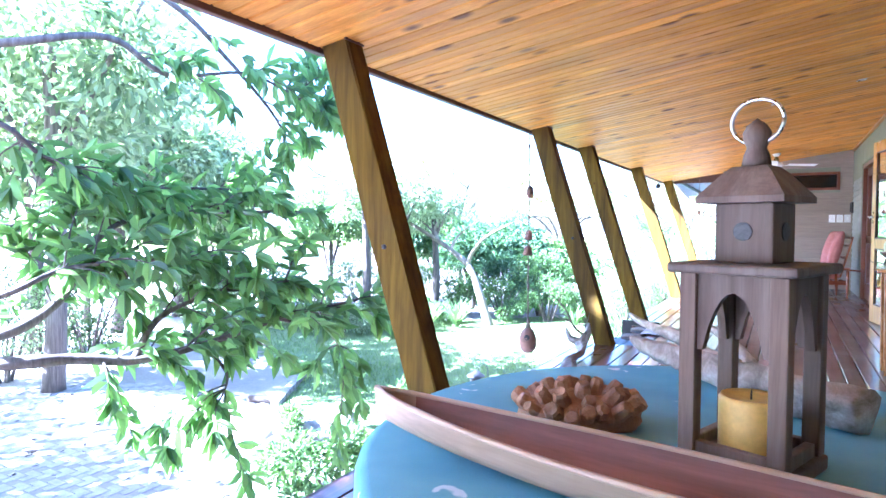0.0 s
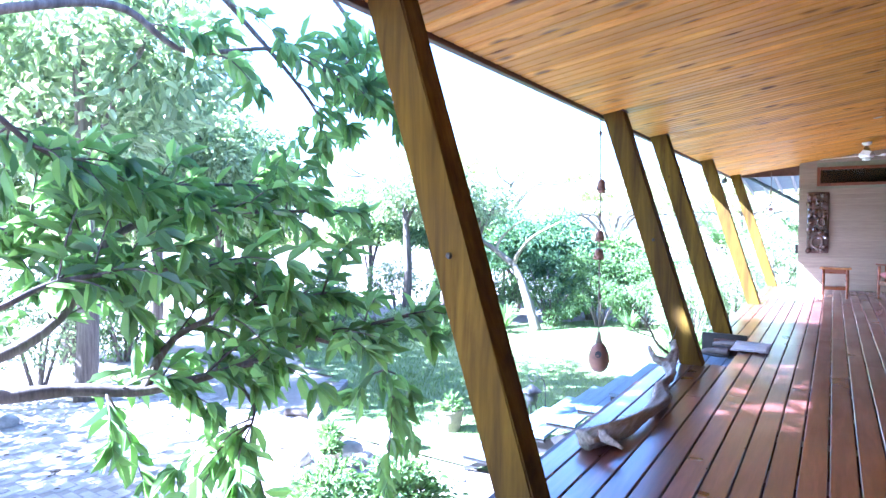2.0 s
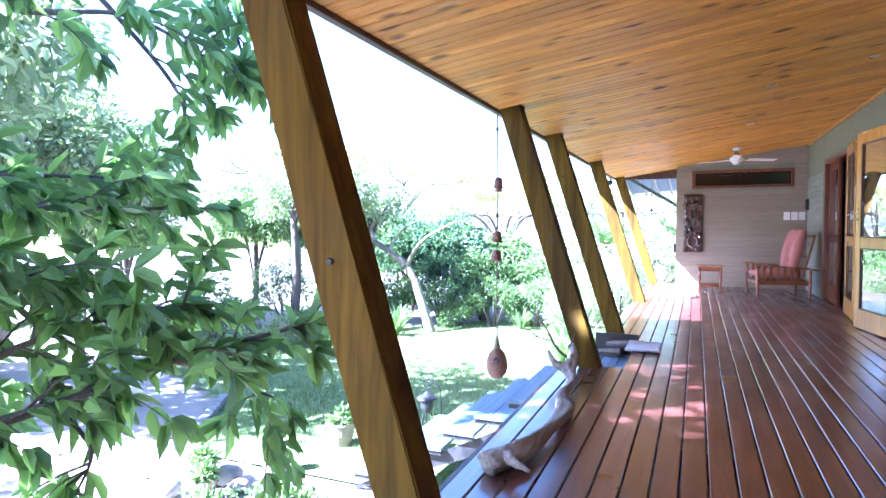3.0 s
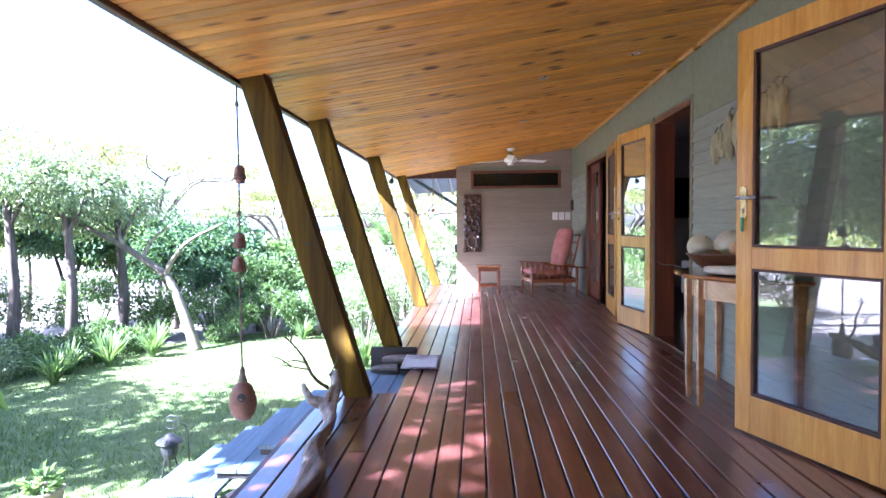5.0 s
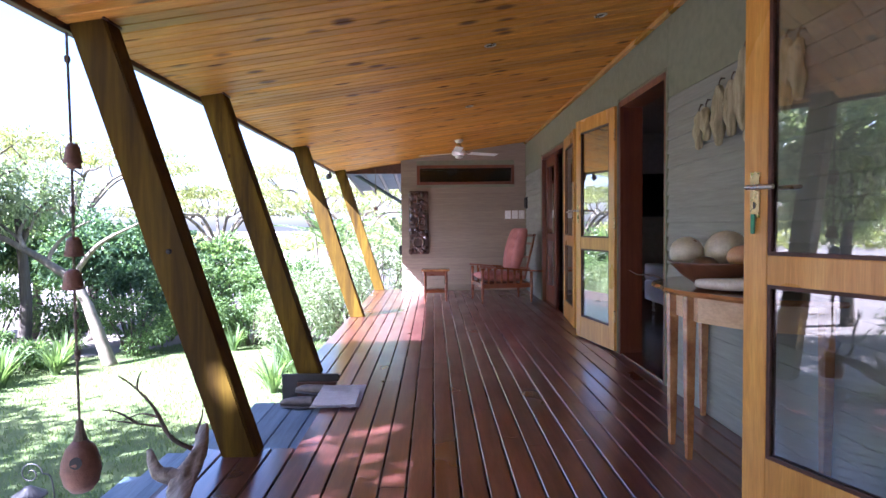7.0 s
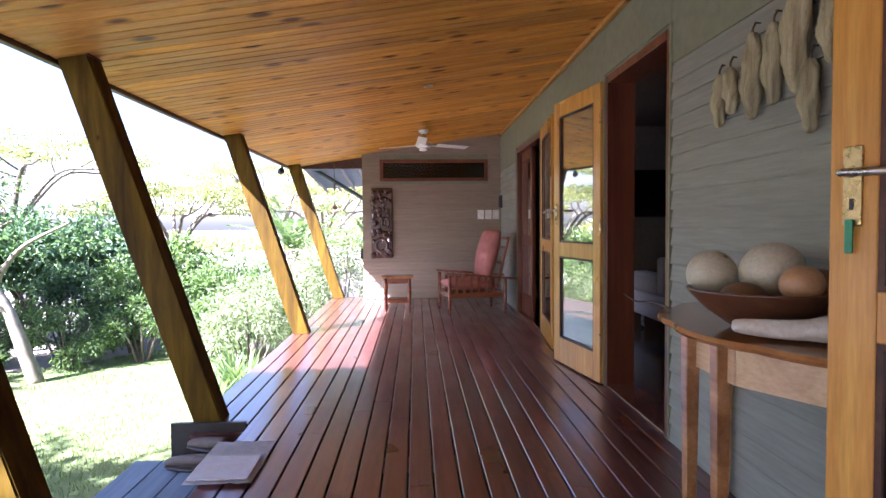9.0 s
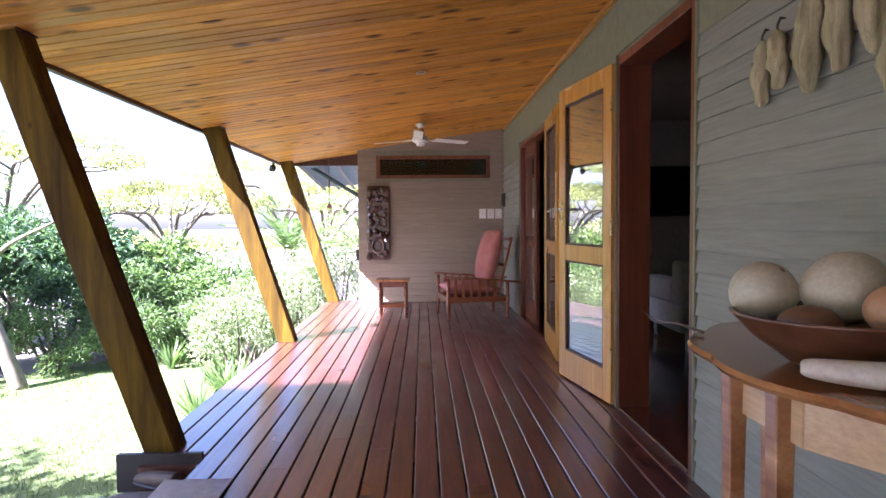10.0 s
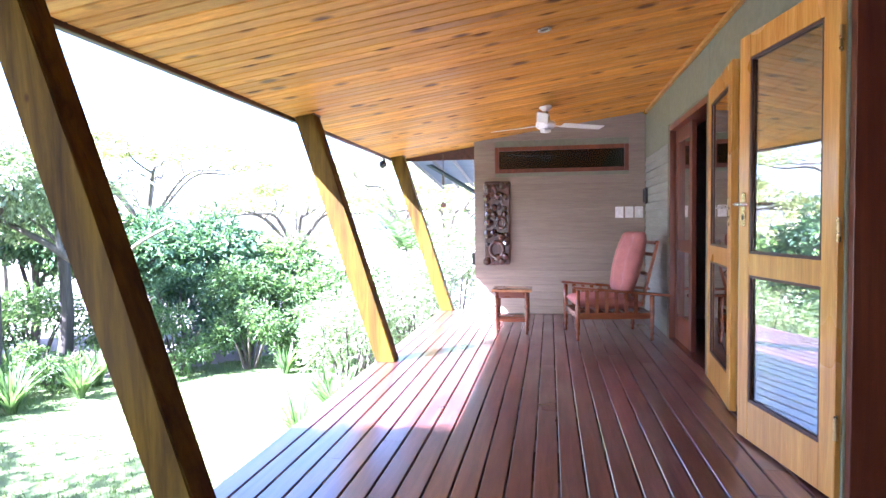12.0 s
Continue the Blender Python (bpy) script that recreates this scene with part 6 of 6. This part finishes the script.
# boundary wall, low roof and distance
one("boundary_wall", boxed((-26, -0.12, GROUND), (26, 0.12, 1.0 + GROUND), 0.01), LILAC, "pale lilac-grey plastered boundary wall behind the shrubs", "wall", kind="structure", m=pose(-6, 23.4, 0, 0, 0, 12))
hill = []
gen = np.random.default_rng(77)
a = gen.uniform(0, 6.283, 42000)
a = a[(np.cos(a) < 0.75)]
r = gen.uniform(60, 110, len(a))
q = np.c_[np.cos(a) * r, np.sin(a) * r + 5, GROUND + gen.uniform(0, 1, len(a)) ** 1.5 * (2.2 + 1.4 * np.sin(a * 9) + 0.8 * np.sin(a * 23))]
tagged(new("far_woods", leaves("far_woods", q, gen.normal(0, 1, q.shape) + (0, 0, 0.3), 0.9, 0.45, LEAF_THORN, gen, 0.1)), "hazy pale woods far beyond the garden", "woods", kind="stuff")

root = thing("neighbouring_roof", pose(0, 0, 0), "dark sheet roof on rafters beyond the end wall", "roof")
bm = bmesh.new()
v = [bm.verts.new(p) for p in ((-1.9, 13.9, 2.24), (3.5, 13.9, 2.54), (3.5, 17.0, 2.24), (-1.9, 17.0, 1.94))]
bm.faces.new(v)
bmesh.ops.solidify(bm, geom=bm.faces[:], thickness=0.04)
part("sheeting", bm, SHEET, root)
for k in range(6):
    x = -1.85 + k * 0.3
    part("rafter", tubed([(x, 13.88, 2.18 + (x + 1.9) * 0.0556), (x, 17.0, 1.88 + (x + 1.9) * 0.0556)], 0.035, 4, 2), BLACK, root)
part("strut", tubed([(-1.9, 15.0, 2.25), (-0.6, 15.0, 1.45)], 0.04, 6, 2), SHEET, root)
part("post", boxed((-0.62, 14.94, GROUND), (-0.5, 15.06, 2.4), 0.006), SHEET, root)
root = thing("wind_chime", pose(-1.19, 13.25, 0), "small wind chime hanging at the deck end", "wind chime")
part("cord", tubed([(0, 0, 2.12), (0.003, 0, 1.8), (0, 0, 1.42)], 0.005, 5, 3), CORD, root)
part("bell", lathed([(0.0, 1.46), (0.02, 1.455), (0.042, 1.42), (0.03, 1.39), (0.0, 1.385)], 12), CLAY, root)
part("tassel", lathed([(0.0, 1.83), (0.014, 1.82), (0.018, 1.7), (0.0, 1.69)], 8), CORD, root)

# ---- garden ornaments ----
one("stone_figure", lathed([(0.0, 0.0), (0.13, 0.0), (0.14, 0.05), (0.12, 0.14), (0.1, 0.2), (0.065, 0.235), (0.07, 0.27), (0.085, 0.31), (0.075, 0.36), (0.04, 0.39), (0.0, 0.395)], 18), STONE, "small rounded grey stone figure standing at the lawn edge", "statue", m=pose(-4.25, 5.7, GROUND), smooth=True)
for x, y, s, seed in ((-4.05, 6.6, 1.0, 1), (-4.7, 5.2, 0.8, 2), (-4.45, 4.95, 0.7, 3)):
    root = thing("plant_pot", pose(x, y, GROUND + 0.03), "weathered round pot holding a small green plant", "plant pot", "garden pots")
    part("pot", lathed([(0.0, 0), (0.11 * s, 0), (0.14 * s, 0.12 * s), (0.15 * s, 0.23 * s), (0.165 * s, 0.24 * s), (0.16 * s, 0.26 * s), (0.14 * s, 0.255 * s), (0.13 * s, 0.2 * s), (0.0, 0.2 * s)], 20), TERRACOTTA, root)
    gen = np.random.default_rng(seed)
    a, w = ball_points(gen, 160, (0, 0, 0.3 * s), (0.16 * s, 0.16 * s, 0.13 * s), 0.2)
    ob = new("foliage", leaves("foliage", a, w + (0, 0, 0.4), 0.09, 0.035, LEAF_SUN, gen, 0.2))
    ob.parent = root
for i, (x, y, s) in enumerate(((-4.55, 5.35, 0.14), (-4.3, 5.25, 0.1), (-4.85, 4.9, 0.12), (-4.2, 4.75, 0.09), (-9.0, 3.45, 0.2), (-8.8, 3.75, 0.13), (-9.15, 2.9, 0.16))):
    bm = bmesh.new()
    bmesh.ops.create_icosphere(bm, subdivisions=3, radius=s)
    for v in bm.verts:
        v.co *= 1 + 0.25 * noise.noise(v.co * 6 + Vector((i, 0, 0)))
        v.co.z *= 0.7
    one("garden_rock", bm, STONE, "rough grey rock beside the lawn edge", "rock", "garden rocks", m=pose(x, y, GROUND + s * 0.55), smooth=True)
root = thing("garden_lantern", pose(-3.28, 7.25, GROUND + 0.02), "rusty black metal garden lantern on a curled stake", "lantern")
curl = [Vector((0.09 * (1 - i / 40) * math.cos(i * 0.28) + 0.02, 0, 0.62 + 0.09 * (1 - i / 40) * math.sin(i * 0.28))) for i in range(34)]
part("stake", tubed([(0.16, 0.05, 0), (0.16, 0.05, 0.4), (0.15, 0.03, 0.58), (0.11, 0, 0.62)], 0.006, 6), BLACK, root)
part("curl", tube(bmesh.new(), curl, 0.005, 6), BLACK, root, "curled iron hook")
part("hat", lathed([(0.0, 0.53), (0.03, 0.52), (0.12, 0.455), (0.125, 0.445), (0.03, 0.47), (0.0, 0.47)], 18, Matrix.Translation((0, 0, 0))), BLACK, root)
part("body", lathed([(0.0, 0.28), (0.05, 0.285), (0.075, 0.34), (0.08, 0.4), (0.06, 0.46), (0.0, 0.465)], 14), BLACK, root)
for k in range(3):
    part("foot", tubed([(0.05 * math.cos(k * 2.1), 0.05 * math.sin(k * 2.1), 0.3), (0.08 * math.cos(k * 2.1), 0.08 * math.sin(k * 2.1), 0.15), (0.1 * math.cos(k * 2.1), 0.1 * math.sin(k * 2.1), 0.0)], 0.008, 6, 3), BLACK, root)


# ---- pieces: deck planks ----
rng = random.Random(4)
PITCH, FIRST = 0.1157, 0.034
k = -12
while FIRST + k * PITCH < 1.39:
    x0 = FIRST + k * PITCH + 0.004
    x1 = min(x0 + PITCH - 0.008, 1.396)
    spans = [(-5.0, 5.70), (7.17, 13.30)] if k < -8 else [(-5.0, 13.30 if k < -7 else 12.955)]
    if k == -12:
        spans = [(-5.0, 5.70)]
    for a, b in spans:
        y = a
        while y < b - 0.01:
            e = min(b, y + rng.uniform(4.2, 7.0))
            if b - e < 1.0:
                e = b
            bm = bmesh.new()
            p = [(x0, -0.032), (x1, -0.032), (x1, -0.004), (x1 - 0.004, 0.0), (x0 + 0.004, 0.0), (x0, -0.004)]
            ends = [[bm.verts.new((x, yy, z)) for x, z in p] for yy in (y + 0.0015, e - 0.0015)]
            for i in range(6):
                bm.faces.new((ends[0][i], ends[0][(i + 1) % 6], ends[1][(i + 1) % 6], ends[1][i]))
            bm.faces.new(ends[0][::-1])
            bm.faces.new(ends[1])
            part("plank", bm, DECK, floor)
            y = e
    k += 1

# ---- pieces: weatherboards ----
def weatherboard(a, b, z, way, parent, material, seed):
    """A course with a sawn lower edge that wanders a little; way: 'y' for the house wall, 'x' for the end wall."""
    r = random.Random(seed)
    n = max(2, int((b - a) / 0.12))
    bm = bmesh.new()
    rows = []
    for i in range(n + 1):
        u = a + (b - a) * i / n
        w = 0.006 * noise.noise((u * 2.1, z * 9.0, seed * 0.37)) + 0.003 * noise.noise((u * 7.0, z * 5.0, seed))
        rows.append([(0.0165, z + w), (0.0185, z + w + 0.007), (0.005, z + 0.097), (0.0008, z + 0.097), (0.0008, z + w)])
        rows[-1] = [bm.verts.new((WALL_X - d, u, h) if way == "y" else (u, END_Y - d, h)) for d, h in rows[-1]]
    for p, q in zip(rows, rows[1:]):
        for i in range(5):
            bm.faces.new((p[i], p[(i + 1) % 5], q[(i + 1) % 5], q[i]))
    bm.faces.new(rows[0])
    bm.faces.new(rows[-1][::-1])
    part("board", bm, material, parent)


# added panels over the upper courses; ceiling bounce is in their olive colour
for a, b, z0 in ((1.0, 3.34, 1.942), (3.342, 4.288, 2.155), (4.29, 6.74, 1.942), (6.742, 7.808, 2.155), (7.81, 9.94, 1.942), (9.942, 11.45, 2.115), (11.452, 12.94, 1.942)):
    part("frieze_board", boxed((WALL_X - 0.0115, a, z0), (WALL_X - 0.0008, b, 2.46), 0.002), WALL_PAINT, wall_house, "smooth added panel, its olive holding the ceiling's warm bounce")
for c in range(27):
    z = 0.004 + c * 0.092
    for j, (a, b) in enumerate(() if z > 1.9 else ((1.0, 3.345), (4.285, 6.745), (7.805, 9.945), (11.445, 12.94))):
        weatherboard(a, b, z, "y", wall_house, WALL_BOARD, c * 7 + j)
    for a, b in (((-0.728, 1.384),) if z < 1.70 or z > 2.13 else ((-0.728, -0.463), (1.193, 1.384))):
        weatherboard(a, b, z, "x", wall_end, END_BOARD, c * 5 + 400)
